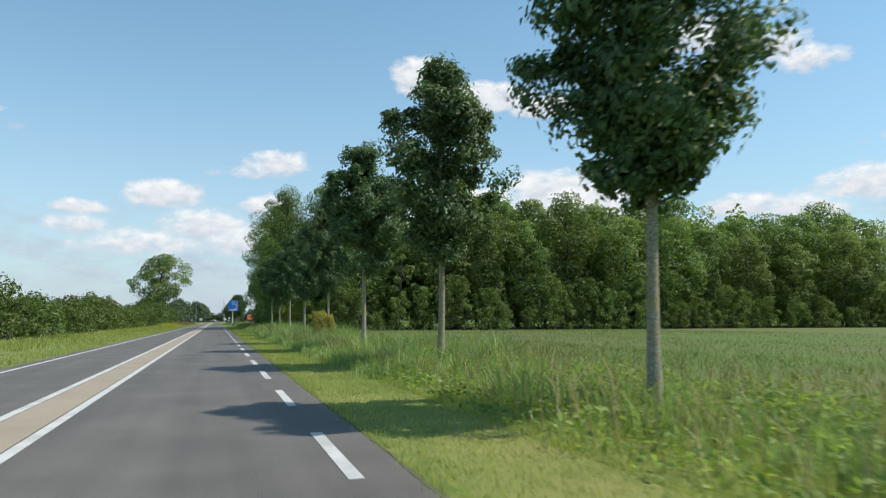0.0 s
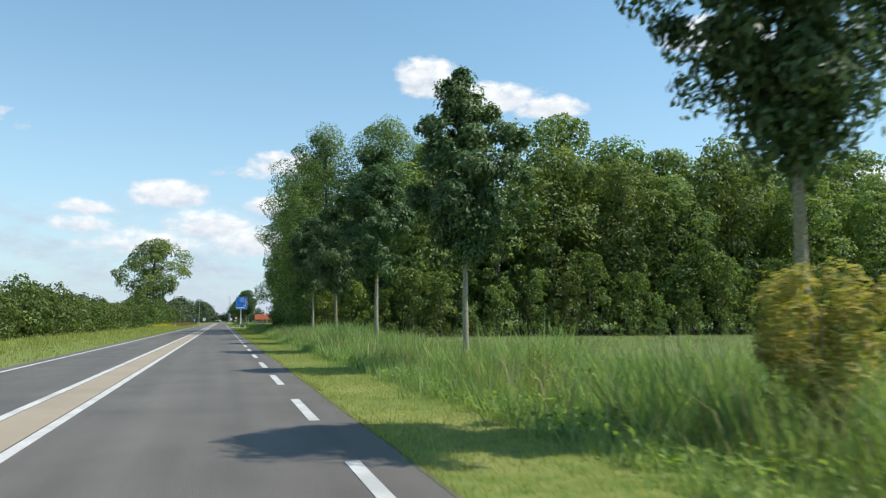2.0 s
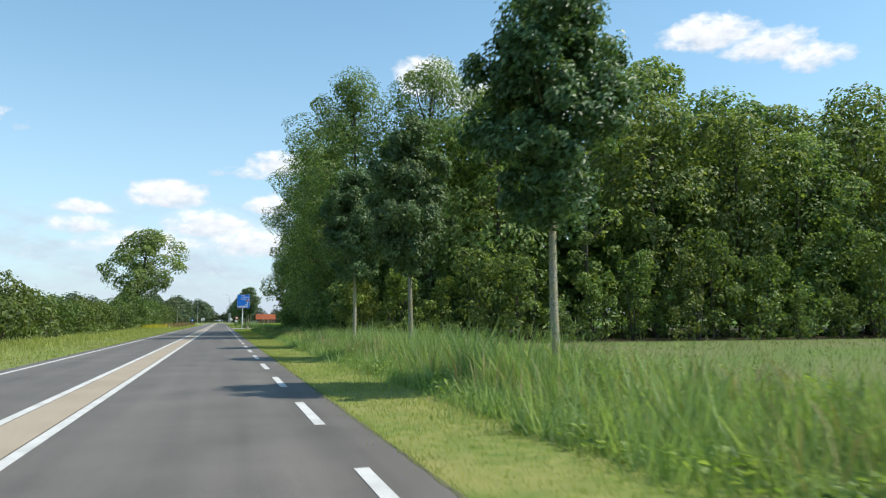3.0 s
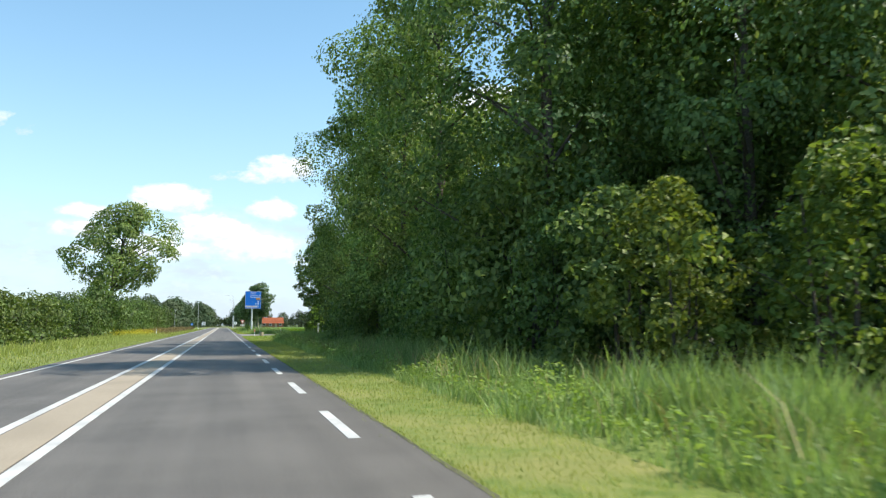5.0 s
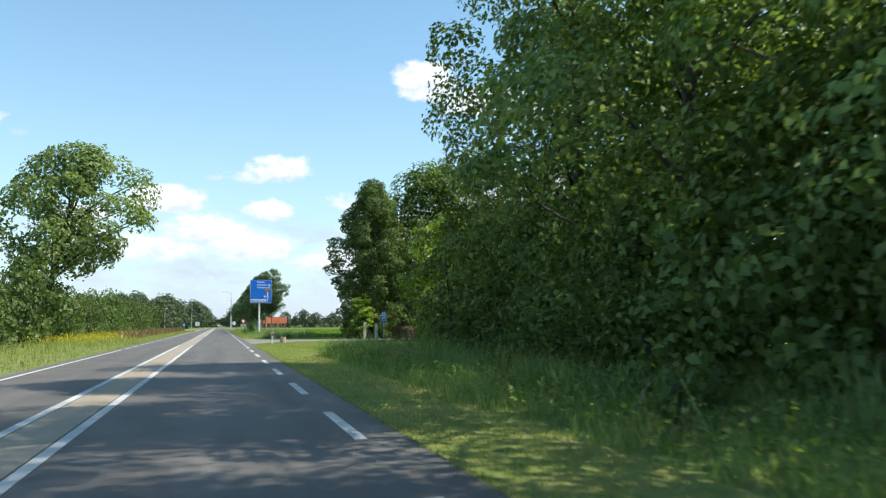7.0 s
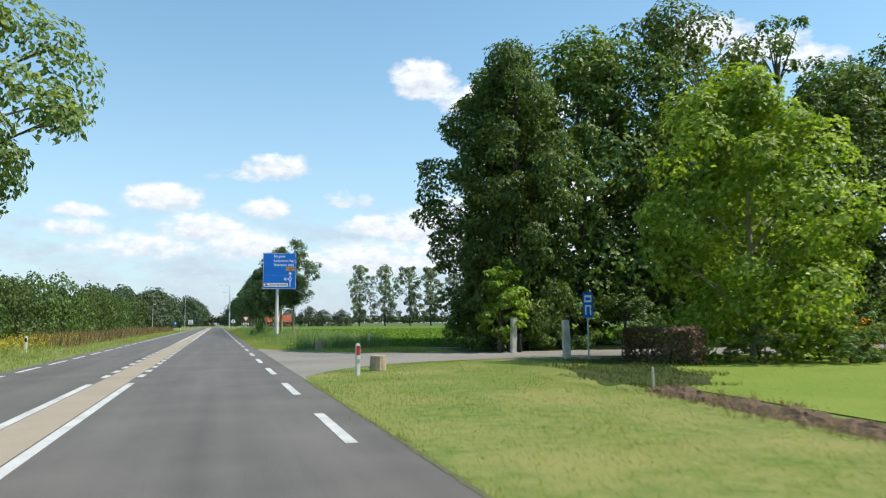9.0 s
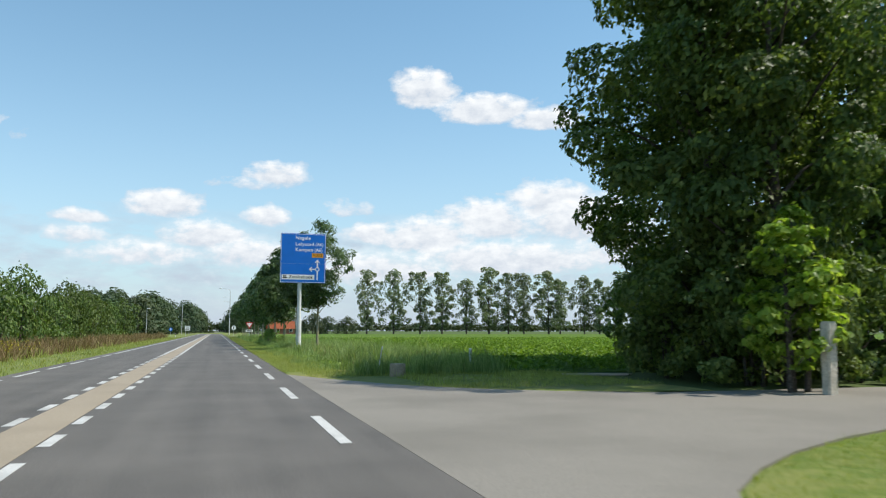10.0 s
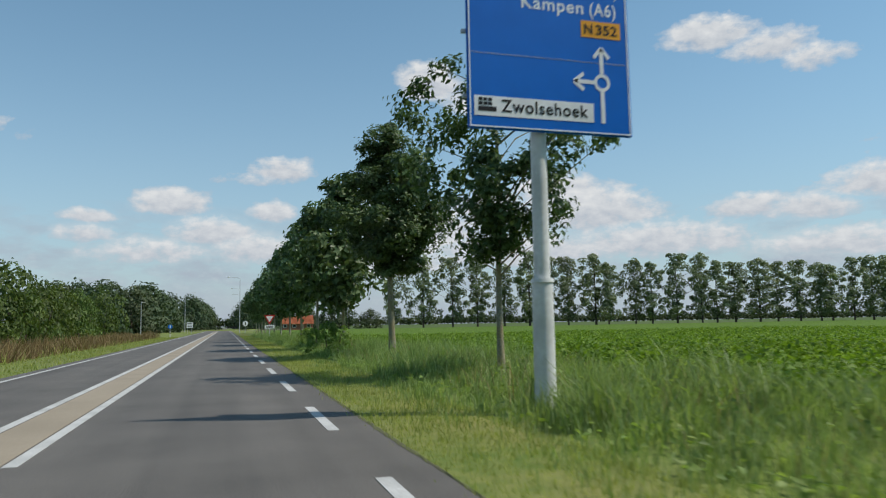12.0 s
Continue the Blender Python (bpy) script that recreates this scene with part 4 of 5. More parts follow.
maple = grow("maple_tree", 51, (18.2, 188.2, 0), height=10.4, base=0.3, radius=4.3, shape=[(0, 0.7), (0.15, 0.95), (0.4, 1.03), (0.65, 0.95), (0.82, 0.72), (0.93, 0.45), (1, 0.2)], lop=0.06, clumps=80, per=330, leaf=0.21, shell=True, wild=0.4,
             material=M_MAPLE, bark=M_BARK, trunk_r=0.16, label="light green maple with branches down to the lawn", category="tree", clump_r=0.25, limbs=30)
hedge_a = grow("shrub", 61, (13.2, 199.8, 0), height=3.4, base=0.1, radius=2.4, shape=SKIRT, clumps=40, per=110, leaf=0.16, material=M_BUSH, bark=M_BARK_DARK, trunk_r=0.05, label="dense dark shrub under the alders", category="shrub",
               group="shrubs under the alders", stems=4, limbs=8)
place(hedge_a, [(16.8, 200.2, 0, 90, 1, 1), (20.6, 200.4, 0, 180, 1.1, 0.95), (24.8, 200.2, 0, 20, 1.1, 1.1), (29.2, 200.4, 0, 260, 1.15, 1.0), (34, 200.3, 0, 70, 1.2, 1.0), (39, 200.5, 0, 170, 1.2, 1.1), (44.4, 200.4, 0, 10, 1.2, 1), (12.9, 203.2, 0, 55, 0.7, 1.0), (14.4, 206.4, 0, 120, 0.75, 1.1)])
place(hedge_a, [(14.9, 203.6, 0, 200, 0.9, 1.0), (16.9, 205.6, 0, 280, 1.0, 1.0), (18.8, 203.8, 0, 330, 1.0, 1.1), (14.9, 200.6, 0, 130, 0.8, 0.9)])
place(hedge_a, [(16.6, 186.0, 0, 15, 0.5, 0.4), (19.2, 185.0, 0, 100, 0.55, 0.45), (21.4, 185.6, 0, 190, 0.5, 0.45)])
flower_bush = grow("flower_bush", 65, (21.4, 187.4, 0), height=1.5, base=0.05, radius=1.15, shape=SKIRT, clumps=30, per=60, leaf=0.11, clump_r=0.34, shell=True, material=M_YELLOWISH, bark=M_BARK_DARK, trunk_r=0.03, label="flowering garden bush with orange and yellow blooms", category="shrub", stems=4, limbs=8)
bloom_rng = np.random.default_rng(66)
bloom_at = unit(bloom_rng.normal(0, 1, (90, 3)) + np.array([0, -0.4, 0.5])) * np.array([1.15, 1.15, 0.75]) + np.array([0, 0, 0.8])
v, f = leaf_arrays(bloom_rng, bloom_at, unit(bloom_at - np.array([0, 0, 0.6])), 0.13, 0.12, 0.1, 0.5)
link_mesh("blossom", tri_mesh("blossom", v, f), M_BLOOM, flower_bush, "orange and yellow blossom")
elder = grow("elder_bush", 62, (12.3, 197.5, 0), height=4.5, base=0.5, radius=1.4, shape=OAK, clumps=54, per=46, leaf=0.2, clump_r=0.26, flat=0.5, sag=0.15, material=M_MAPLE, bark=M_BARK_DARK, trunk_r=0.06, label="yellow-green elder branches in front of the alders", category="shrub", stems=3, limbs=10)

# ---- left of the road ----
lone = grow("lone_tree", 71, (-16.6, 207, 0), height=18.9, base=6.8, radius=7.5, shape=[(0, 0.35), (0.12, 0.75), (0.3, 1.0), (0.5, 0.95), (0.72, 0.78), (0.88, 0.55), (1, 0.25)], clumps=64, per=230, leaf=0.36, shell=True, wild=0.45, material=M_WOOD, bark=M_BARK_DARK, trunk_r=0.4,
            label="tall spreading tree standing alone over the hedge", category="tree", clump_r=0.23, limbs=34, fill=0.3, lop=0.16, lean=0.2)
hb = grow("shrub", 72, (-15.5, 110, 0), height=4.4, base=0.05, radius=3.3, shape=SKIRT, clumps=22, per=78, leaf=0.3, shell=True, wild=0.5, clump_r=0.36, lop=0.2, material=M_HEDGE, bark=M_BARK_DARK, trunk_r=0.07, label="tall leafy shrub in a hedge beside the road", category="shrub",
          group="hedge shrubs left of the road", stems=4, limbs=8)
for i, y in enumerate(np.arange(60, 345, 5.2)):
    if abs(y - 110) > 2:
        place(hb, [(-16.0 + rng.uniform(-1.2, 1.0) - (3 if y > 215 else 0), y, 0, rng.uniform(0, 360), rng.uniform(0.9, 1.2), rng.uniform(0.75, 1.15) * (1.0 if y < 190 else 1.45))])

# ---- distance ----
POP = [(0, 0.55), (0.12, 0.85), (0.28, 0.9), (0.4, 0.8), (0.55, 1.0), (0.75, 0.95), (0.9, 0.75), (1, 0.4)]
pop_kw = dict(height=26.5, base=2.8, radius=6.4, shape=POP, clumps=40, per=82, leaf=0.78, shell=True, wild=0.5, material=M_POPLAR, bark=M_BARK_DARK, trunk_r=0.3, label="tall thin-leaved poplar in a far row across the field", category="tree",
              group="poplars in a far row", clump_r=0.28, limbs=22, lop=0.36)
pa = grow("poplar", 81, (58, 478, 0), **pop_kw)
pb = grow("poplar", 82, (69, 477.5, 0), **pop_kw)
pc = grow("poplar", 83, (80, 477, 0), **pop_kw)
for i, x in enumerate(np.arange(89, 350, 8.8)):
    place((pa, pb, pc)[(i * 5 + 2) % 3], [(x + rng.uniform(-2.4, 2.4), 477 - (x - 66) * 0.09, 0, rng.uniform(0, 360), rng.uniform(0.9, 1.3), rng.uniform(0.86, 1.1))])
far_kw = dict(shell=True, wild=0.45, lop=0.15, clumps=28, per=80, leaf=0.75, material=M_FAR_LEAF, bark=M_BARK_DARK, trunk_r=0.3, label="dense green tree beyond the roundabout", category="tree", group="distant trees", limbs=6, clump_r=0.36)
far_a = grow("distant_tree", 91, (-27, 396, 0), height=11.0, base=0.2, radius=7.6, shape=SKIRT, **far_kw)
far_b = grow("distant_tree", 93, (-36, 402, 0), height=12.0, base=0.2, radius=7.4, shape=SKIRT, **far_kw)
far_rows = [(x, 394 + 9 * math.sin(x * 0.9), 0.95) for x in range(-130, -42, 8)] + [(-21 + 0.0002 * (y - 410) ** 2, y, 1.05) for y in range(412, 500, 11)]
far_rows += [(-14, y, 1.25) for y in range(545, 760, 20)] + [(12.5, y, 1.15) for y in range(545, 760, 20)] + [(-30, 420, 1.05), (-38, 430, 1.1), (-31, 446, 1.15), (-44, 416, 1.0)]
far_rows += [(14, 522, 0.75), (22, 506, 0.72), (31, 503, 0.7), (39, 500, 0.76), (47, 499, 0.7), (54, 503, 0.72)]
for i, (x, y, s) in enumerate(far_rows):
    place((far_a, far_b)[i % 2], [(x + rng.uniform(-1.5, 1.5), y + rng.uniform(-2, 2), 0, rng.uniform(0, 360), s * rng.uniform(0.9, 1.1), s * rng.uniform(0.85, 1.15))])
treeline = leafy("far_treeline", 92, [(-900, -60, 1150, 1175, 0.35, 5, 12), (60, 1400, 1150, 1175, 0.35, 5, 12), (-60, 60, 1300, 1320, 0.5, 6, 14)], 5.0, M_FAR_LEAF, "low dark line of woods on the horizon", "treeline")

# ---- grass and crops ----
blades("verge_grass", 101, [(2.0, 2.16, 4, 184, 420, 0.03, 0.1), (2.0, 2.16, 208, 300, 420, 0.03, 0.1), (2.03, 4.1, 4, 60, 560, 0.02, 0.07), (4.0, 5.6, 4, 19, 420, 0.05, 0.2), (2.03, 4.1, 60, 160, 330, 0.02, 0.08), 
                             (2.2, 3.9, 208.5, 250, 420, 0.03, 0.13), (2.2, 3.9, 250, 330, 160, 0.04, 0.15), (5.0, 11, 200.5, 207, 260, 0.04, 0.18), (2.6, 5, 205.5, 208.5, 300, 0.04, 0.16), (9, 30, 165, 184, 30, 0.03, 0.07)],
       M_GRASS, "short mown grass of the verge with straw-coloured tips", "grass", curve=False, tuft=0.2, width=0.011)
blades("lawn_grass", 113, [(2.06, 6.4, 160, 172, 520, 0.01, 0.06), (2.06, 7.8, 172, 184.5, 520, 0.01, 0.06), (4.4, 12.0, 188, 191.8, 420, 0.01, 0.06), (3.0, 11.4, 184.5, 188, 420, 0.01, 0.06), (7.5, 9.0, 178.6, 184.5, 420, 0.01, 0.05), (2.08, 2.9, 184.4, 187.2, 260, 0.03, 0.12), (2.7, 4.2, 186.8, 189.2, 220, 0.03, 0.12), (4.0, 5.6, 188.6, 190.4, 220, 0.03, 0.12), (5.4, 9.4, 189.9, 192.1, 200, 0.03, 0.11)],
       M_SWARD, "close-cut grass with dry tips round the junction", "grass", curve=False, tuft=0.35, width=0.006)
leafy("lawn_weeds", 114, [(2.4, 7.2, 161, 184, 0.7, 0.03, 0.07), (4.6, 11.5, 184.5, 191, 0.6, 0.03, 0.07)], 0.06, M_WEED, "small rosettes of weeds in the mown grass", "weeds")
blades("tall_grass", 102, [(3.3, 4.2, 18, 40, 60, 0.06, 0.24), (3.9, 5.4, 18, 40, 240, 0.25, 0.62), (5.2, 9.6, 4, 20, 200, 0.2, 0.62), (5.2, 9.2, 20, 44, 240, 0.45, 1.05), (4.6, 9.4, 158, 166.8, 220, 0.35, 0.85), (4.9, 7.2, 166.8, 170.6, 110, 0.35, 0.75),
                           (3.0, 4.2, 209, 240, 70, 0.08, 0.3), (4.0, 4.8, 209, 240, 230, 0.12, 0.36), (4.2, 8.6, 206.0, 207.5, 240, 0.3, 0.85), (4.2, 4.7, 207.5, 210, 200, 0.25, 0.7), (4.6, 9.4, 207.5, 216, 250, 0.35, 0.95), (4.6, 6.6, 216, 240, 250, 0.22, 0.7), (6.6, 9.4, 216, 240, 250, 0.3, 0.85), (4.1, 5.5, 227.6, 229.3, 260, 0.5, 0.85)],
       M_TALL, "tall unmown grass between the trees", "grass", tuft=0.85, width=0.0072)
blades("tall_grass", 112, [(3.3, 4.2, 40, 100, 60, 0.06, 0.24), (3.9, 5.4, 40, 100, 250, 0.3, 0.72), (5.2, 9.2, 44, 50, 230, 0.55, 1.15), (5.2, 9.0, 50, 104, 230, 0.6, 1.25), (4.0, 5.4, 100, 158, 200, 0.2, 0.55), (5.4, 9.0, 100, 163, 180, 0.4, 1.0),
                           (3.0, 4.2, 240, 262, 70, 0.08, 0.3), (4.0, 5.2, 240, 262, 160, 0.2, 0.6), (5.0, 9.4, 240, 262, 150, 0.4, 0.95), (3.7, 9.6, 262, 330, 60, 0.3, 0.85)],
       M_TALL, "tall unmown grass along the shaded verge", "grass", curve=False, tuft=0.8, width=0.009)
blades("dry_grass_stalks", 103, [(4.4, 9.6, 4, 100, 9, 0.7, 1.2), (4.4, 9.6, 208, 260, 6, 0.5, 0.8), (4.4, 9.4, 100, 160, 6, 0.6, 1.0)], M_STRAW, "dry seed stalks standing over the tall grass", "grass", width=0.006)
leafy("verge_weeds", 109, [(3.9, 6.0, 4, 100, 46, 0.1, 0.42), (6.0, 9.6, 4, 30, 75, 0.15, 0.6), (6.0, 9.6, 30, 100, 40, 0.2, 0.75), (4.2, 9.4, 100, 165, 60, 0.12, 0.6), (3.8, 5.4, 208, 260, 20, 0.08, 0.3), (5.4, 9.4, 208, 260, 10, 0.2, 0.6), (3.8, 9.4, 260, 300, 20, 0.15, 0.6)], 0.11, M_WEED, "leafy green weeds among the tall grass", "weeds")
blades("left_verge_grass", 104, [(-8.6, -6.0, 20, 330, 30, 0.06, 0.2), (-13.5, -8.6, 40, 330, 22, 0.2, 0.6)], M_GRASS, "green grass verge across the road", "grass", curve=False, tuft=0.4, width=0.022)
blades("sorrel", 105, [(-12.5, -8.6, 216, 330, 26, 0.5, 1.25)], M_RUST, "rust-brown dock and dry stems on the verge", "weeds", curve=False, width=0.02)
leafy("yellow_weeds", 106, [(-14, -9.5, 190, 232, 22, 0.3, 0.9)], 0.12, M_FLOWER, "yellow-flowering weeds on the verge", "weeds")
leafy("beet_crop", 107, [(9.4, 24, 207, 250, 46, 0.12, 0.42), (24, 46, 215, 250, 22, 0.15, 0.42), (9.4, 70, 250, 300, 8, 0.2, 0.45)], 0.22, M_CROP, "rows of bright green beet leaves", "crop", rows=0.5)
blades("young_crop", 108, [(9.4, 20, 4, 60, 34, 0.08, 0.3), (20, 34, 4, 60, 16, 0.08, 0.26), (34, 60, 10, 60, 7, 0.08, 0.24), (9.4, 60, 60, 98, 10, 0.1, 0.28)], M_CROPLING, "thin young crop blades in the field", "crop", curve=False, width=0.014)
bush = grow("bush", 63, (6.36, 44.75, 0), height=1.95, base=0.15, radius=0.85, shape=[(0, 0.4), (0.25, 0.68), (0.5, 0.95), (0.7, 1.0), (0.85, 0.9), (1, 0.6)], clumps=90, per=110, leaf=0.075, clump_r=0.22, flat=1.25, wide=0.45, cap=10, material=M_RUSTY, bark=M_BARK, trunk_r=0.03, label="olive bush with rusty tips at the foot of an ash", category="shrub", stems=5, limbs=14)

verge_bush = grow("bush", 64, (4.7, 252.5, 0), height=1.5, base=0.05, radius=0.95, shape=SKIRT, clumps=36, per=40, leaf=0.12, shell=True, wild=0.7, lop=0.3, material=M_WEED, bark=M_BARK_DARK, trunk_r=0.02, label="soft green bush in the long verge grass", category="shrub",
                  group="bushes in the verge", stems=3, limbs=6)
place(verge_bush, [(5.2, 263.5, 0, 80, 0.9, 0.8), (5.6, 271, 0, 200, 1.0, 0.8), (6.0, 257.0, 0, 140, 0.7, 0.65)])
sheet("sandy_patch", [(10.3, 205.6), (10.7, 205.0), (11.4, 204.6), (12.2, 204.4), (12.8, 205.0), (12.1, 205.4), (11.2, 205.9)], -0.02, M_SAND, "pale bare sand at the corner of the field", "ground", 0.02)
blades("dry_dock", 111, [(8.6, 12.5, 14, 27, 3, 0.5, 1.0), (8.0, 10.5, 30, 48, 1.5, 0.5, 0.9)], M_RUST, "dry brown dock stems at the edge of the field", "weeds", width=0.008)

# ---- the large direction sign ----
def direction_sign(loc):
    r = root("direction_sign", loc, "large blue direction sign on a pale grey steel pole", "road sign")
    x0, x1, z0, z1 = -1.37, 1.37, 4.22, 7.25
    bm = bmesh.new()
    cyl(bm, 0, 0, -0.2, 1.94, 0.165, 0.16, 28)
    part("lower_pole", bm, M_POLE, r, smooth=False)
    bm = bmesh.new()
    cyl(bm, 0, 0, 1.94, 2.0, 0.178, 0.17, 28)
    part("collar", bm, M_POLE, r)
    bm = bmesh.new()
    cyl(bm, 0, 0, 2.0, 7.0, 0.125, 0.12, 28)
    part("upper_pole", bm, M_POLE, r)
    pan = bmesh.new()
    box(pan, x0, x1, -0.215, -0.165, z0, z1, 0.02)
    panel = part("panel", pan, M_BLUE, r, "blue reflective panel")
    panel.location.x = 0.16
    for z in (z0 + 0.5, z0 + 1.5, z0 + 2.5):
        bm = bmesh.new()
        box(bm, x0 + 0.1, x1 - 0.1, -0.164, -0.12, z - 0.03, z + 0.03)
        part("rail", bm, M_GALV, r)
    yb = -0.2175
    for a in ((x0 + 0.03, x1 - 0.03, z0 + 0.03, z0 + 0.05), (x0 + 0.03, x1 - 0.03, z1 - 0.05, z1 - 0.03), (x0 + 0.03, x0 + 0.05, z0 + 0.05, z1 - 0.05), (x1 - 0.05, x1 - 0.03, z0 + 0.05, z1 - 0.05)):
        bm = bmesh.new()
        box(bm, a[0], a[1], yb - 0.002, yb + 0.002, a[2], a[3])
        part("border_line", bm, M_WHITE, panel, "thin white border line")
    bm = bmesh.new()
    box(bm, x0 + 0.05, x1 - 0.05, yb - 0.001, yb + 0.002, 5.385, 5.392)
    part("seam", bm, M_GALV, panel, "thin seam between two boards")
    for body, x, z, wide in (("Nagele", -0.47, 6.89, 0.9), ("Lelystad", -0.47, 6.51, 1.1), ("(A6)", 0.74, 6.51, 0.46), ("Kampen", -0.47, 6.165, 1.05), ("(A6)", 0.69, 6.165, 0.46)):
        text_part(body, 0.29, M_WHITE, panel, (x, yb, z), spacing=1.1, width=wide)
    bm = bmesh.new()
    box(bm, 0.53, 1.22, yb - 0.003, yb + 0.002, 5.795, 6.065, 0.0)
    plate = part("route_plate", bm, M_ORANGE, panel, "amber route number plate")
    text_part("N", 0.22, M_BLACK, panel, (0.585, yb - 0.006, 5.855), name="route_letter", width=0.14)
    text_part("352", 0.22, M_BLACK, panel, (0.79, yb - 0.006, 5.855), name="route_number", width=0.37)
    bm = bmesh.new()
    box(bm, -1.27, 0.7, yb - 0.003, yb + 0.002, z0 + 0.2, z0 + 0.505, 0.0)
    part("name_plate", bm, M_WHITE, panel, "white name plate")
    text_part("Zwolsehoek", 0.27, M_BLACK, panel, (-0.84, yb - 0.006, z0 + 0.275), spacing=1.1, name="name_lettering", width=1.44)
    # small pictogram of a building block
    bm = bmesh.new()
    for i in range(3):
        box(bm, -1.2 + i * 0.075, -1.14 + i * 0.075, yb - 0.007, yb - 0.003, z0 + 0.36, z0 + 0.41)
        box(bm, -1.2 + i * 0.075, -1.14 + i * 0.075, yb - 0.007, yb - 0.003, z0 + 0.425, z0 + 0.475)
    box(bm, -1.21, -0.92, yb - 0.007, yb - 0.003, z0 + 0.27, z0 + 0.34)
    part("pictogram", bm, M_BLACK, panel, "small black pictogram")
    # route diagram with roundabout and arrows
    cx, cz = 0.865, 5.07
    bm = bmesh.new()
    ring = []
    for k in range(40):
        a = 2 * math.pi * k / 40
        ring.append([bm.verts.new((cx + rr_ * math.cos(a), yy, cz + rr_ * math.sin(a))) for rr_ in (0.088, 0.14) for yy in (yb - 0.003, yb + 0.002)])
    for k in range(40):
        a, b = ring[k], ring[(k + 1) % 40]
        for i, j in ((0, 2), (2, 3), (3, 1), (1, 0)):
            bm.faces.new((a[i], a[j], b[j], b[i]))
    bmesh.ops.recalc_face_normals(bm, faces=list(bm.faces))
    part("roundabout_ring", bm, M_WHITE, panel, "white ring of the route diagram")

    def bar(name, pts, wdt):
        b2 = bmesh.new()
        for (ax, az), (bx, bz) in zip(pts[:-1], pts[1:]):
            d = Vector((bx - ax, 0, bz - az)).normalized()
            nrm = Vector((-d.z, 0, d.x)) * wdt / 2
            c4 = [Vector((ax, 0, az)) + nrm, Vector((ax, 0, az)) - nrm, Vector((bx, 0, bz)) - nrm, Vector((bx, 0, bz)) + nrm]
            lo = [b2.verts.new((v.x, yb + 0.002, v.z)) for v in c4]
            hi = [b2.verts.new((v.x, yb - 0.0035, v.z)) for v in c4]
            b2.faces.new(hi)
            for i in range(4):
                b2.faces.new((lo[i], lo[(i + 1) % 4], hi[(i + 1) % 4], hi[i]))
        bmesh.ops.recalc_face_normals(b2, faces=list(b2.faces))
        part(name, b2, M_WHITE, panel, "white stroke of the route diagram")

    bar("stem", [(cx, z0 + 0.2), (cx, cz - 0.13)], 0.068)
    bar("up_arrow", [(cx, cz + 0.13), (cx, cz + 0.54)], 0.062)
    bar("up_arrow_head", [(cx - 0.13, cz + 0.4), (cx, cz + 0.565), (cx + 0.13, cz + 0.4)], 0.058)
    bar("left_arrow", [(cx - 0.13, cz), (cx - 0.46, cz)], 0.062)
    bar("left_arrow_head", [(cx - 0.32, cz + 0.13), (cx - 0.485, cz), (cx - 0.32, cz - 0.13)], 0.058)
    return r


direction_sign((4.73, 229.44, 0))


# ---- posts and small signs ----
def reflector_post(loc, label="white plastic marker post with red reflector", back=0.05):
    r = root("marker_post", loc, label, "marker post")
    bm = bmesh.new()
    box(bm, -0.06, 0.06, -0.05, back, -0.1, 0.84, 0.025 if back > 0 else 0.008)
    for v in bm.verts:
        if v.co.z > 0.75:
            v.co.z -= 0.05 * (v.co.y + 0.05) / 0.1
    part("post", bm, M_PLASTIC, r)
    bm = bmesh.new()
    box(bm, -0.045, 0.045, -0.054, -0.049, 0.52, 0.76)
    part("reflector", bm, M_RED, r, "red reflector strip")
    bm = bmesh.new()
    box(bm, -0.05, 0.05, -0.054, -0.049, 0.3, 0.41)
    for i in range(3):
        box(bm, -0.03 + i * 0.025, -0.018 + i * 0.025, -0.0565, -0.0535, 0.32, 0.39)
    part("number_plate", bm, M_GALV, r, "small plate with unreadable marks")
    return r


def stump(loc, w, h, seed, label):
    rg = random.Random(seed)
    r = root("timber_block", loc, label, "post stump")
    bm = bmesh.new()
    cyl(bm, 0, 0, -0.1, h, w, w * 0.96, 14)
    bmesh.ops.bevel(bm, geom=[e for e in bm.edges if all(v.co.z > h - 0.01 for v in e.verts)], offset=0.02, segments=1, affect="EDGES")
    for v in bm.verts:
        v.co.x += rg.uniform(-0.012, 0.012)
        v.co.y += rg.uniform(-0.012, 0.012)
    part("block", bm, M_TIMBER, r)
    return r


def gate_post(loc, h, tilt):
    r = root("gate_post", loc, "weathered pale concrete gate post beside the side road", "post", "pair of gate posts")
    r.rotation_euler = (0, radians(tilt), 0)
    bm = bmesh.new()
    box(bm, -0.12, 0.12, -0.12, 0.12, -0.15, h, 0.03)
    bmesh.ops.subdivide_edges(bm, edges=[e for e in bm.edges if abs(e.verts[0].co.z - e.verts[1].co.z) > 0.5], cuts=4)
    for v in bm.verts:
        k = noise.noise(v.co * 3 + Vector((tilt * 9, 0, 0)))
        v.co.x += 0.015 * k
        v.co.y -= 0.012 * k
    part("shaft", bm, M_CONCRETE, r)
    bm = bmesh.new()
    box(bm, -0.03, 0.03, -0.16, -0.11, h * 0.62, h * 0.66)
    part("hinge", bm, M_GALV, r, "rusty iron hinge stub")
    return r


reflector_post((3.55, 185.75, 0))
stump((4.46, 187.5, 0), 0.24, 0.42, 1, "short grey timber stump on the mown corner")
stump((5.15, 205.5, 0), 0.24, 0.36, 2, "short grey timber stump in the long grass")
gate_post((12.5, 196.7, 0), 1.55, 1.5)
gate_post((12.55, 191.6, 0), 1.42, -1.0)


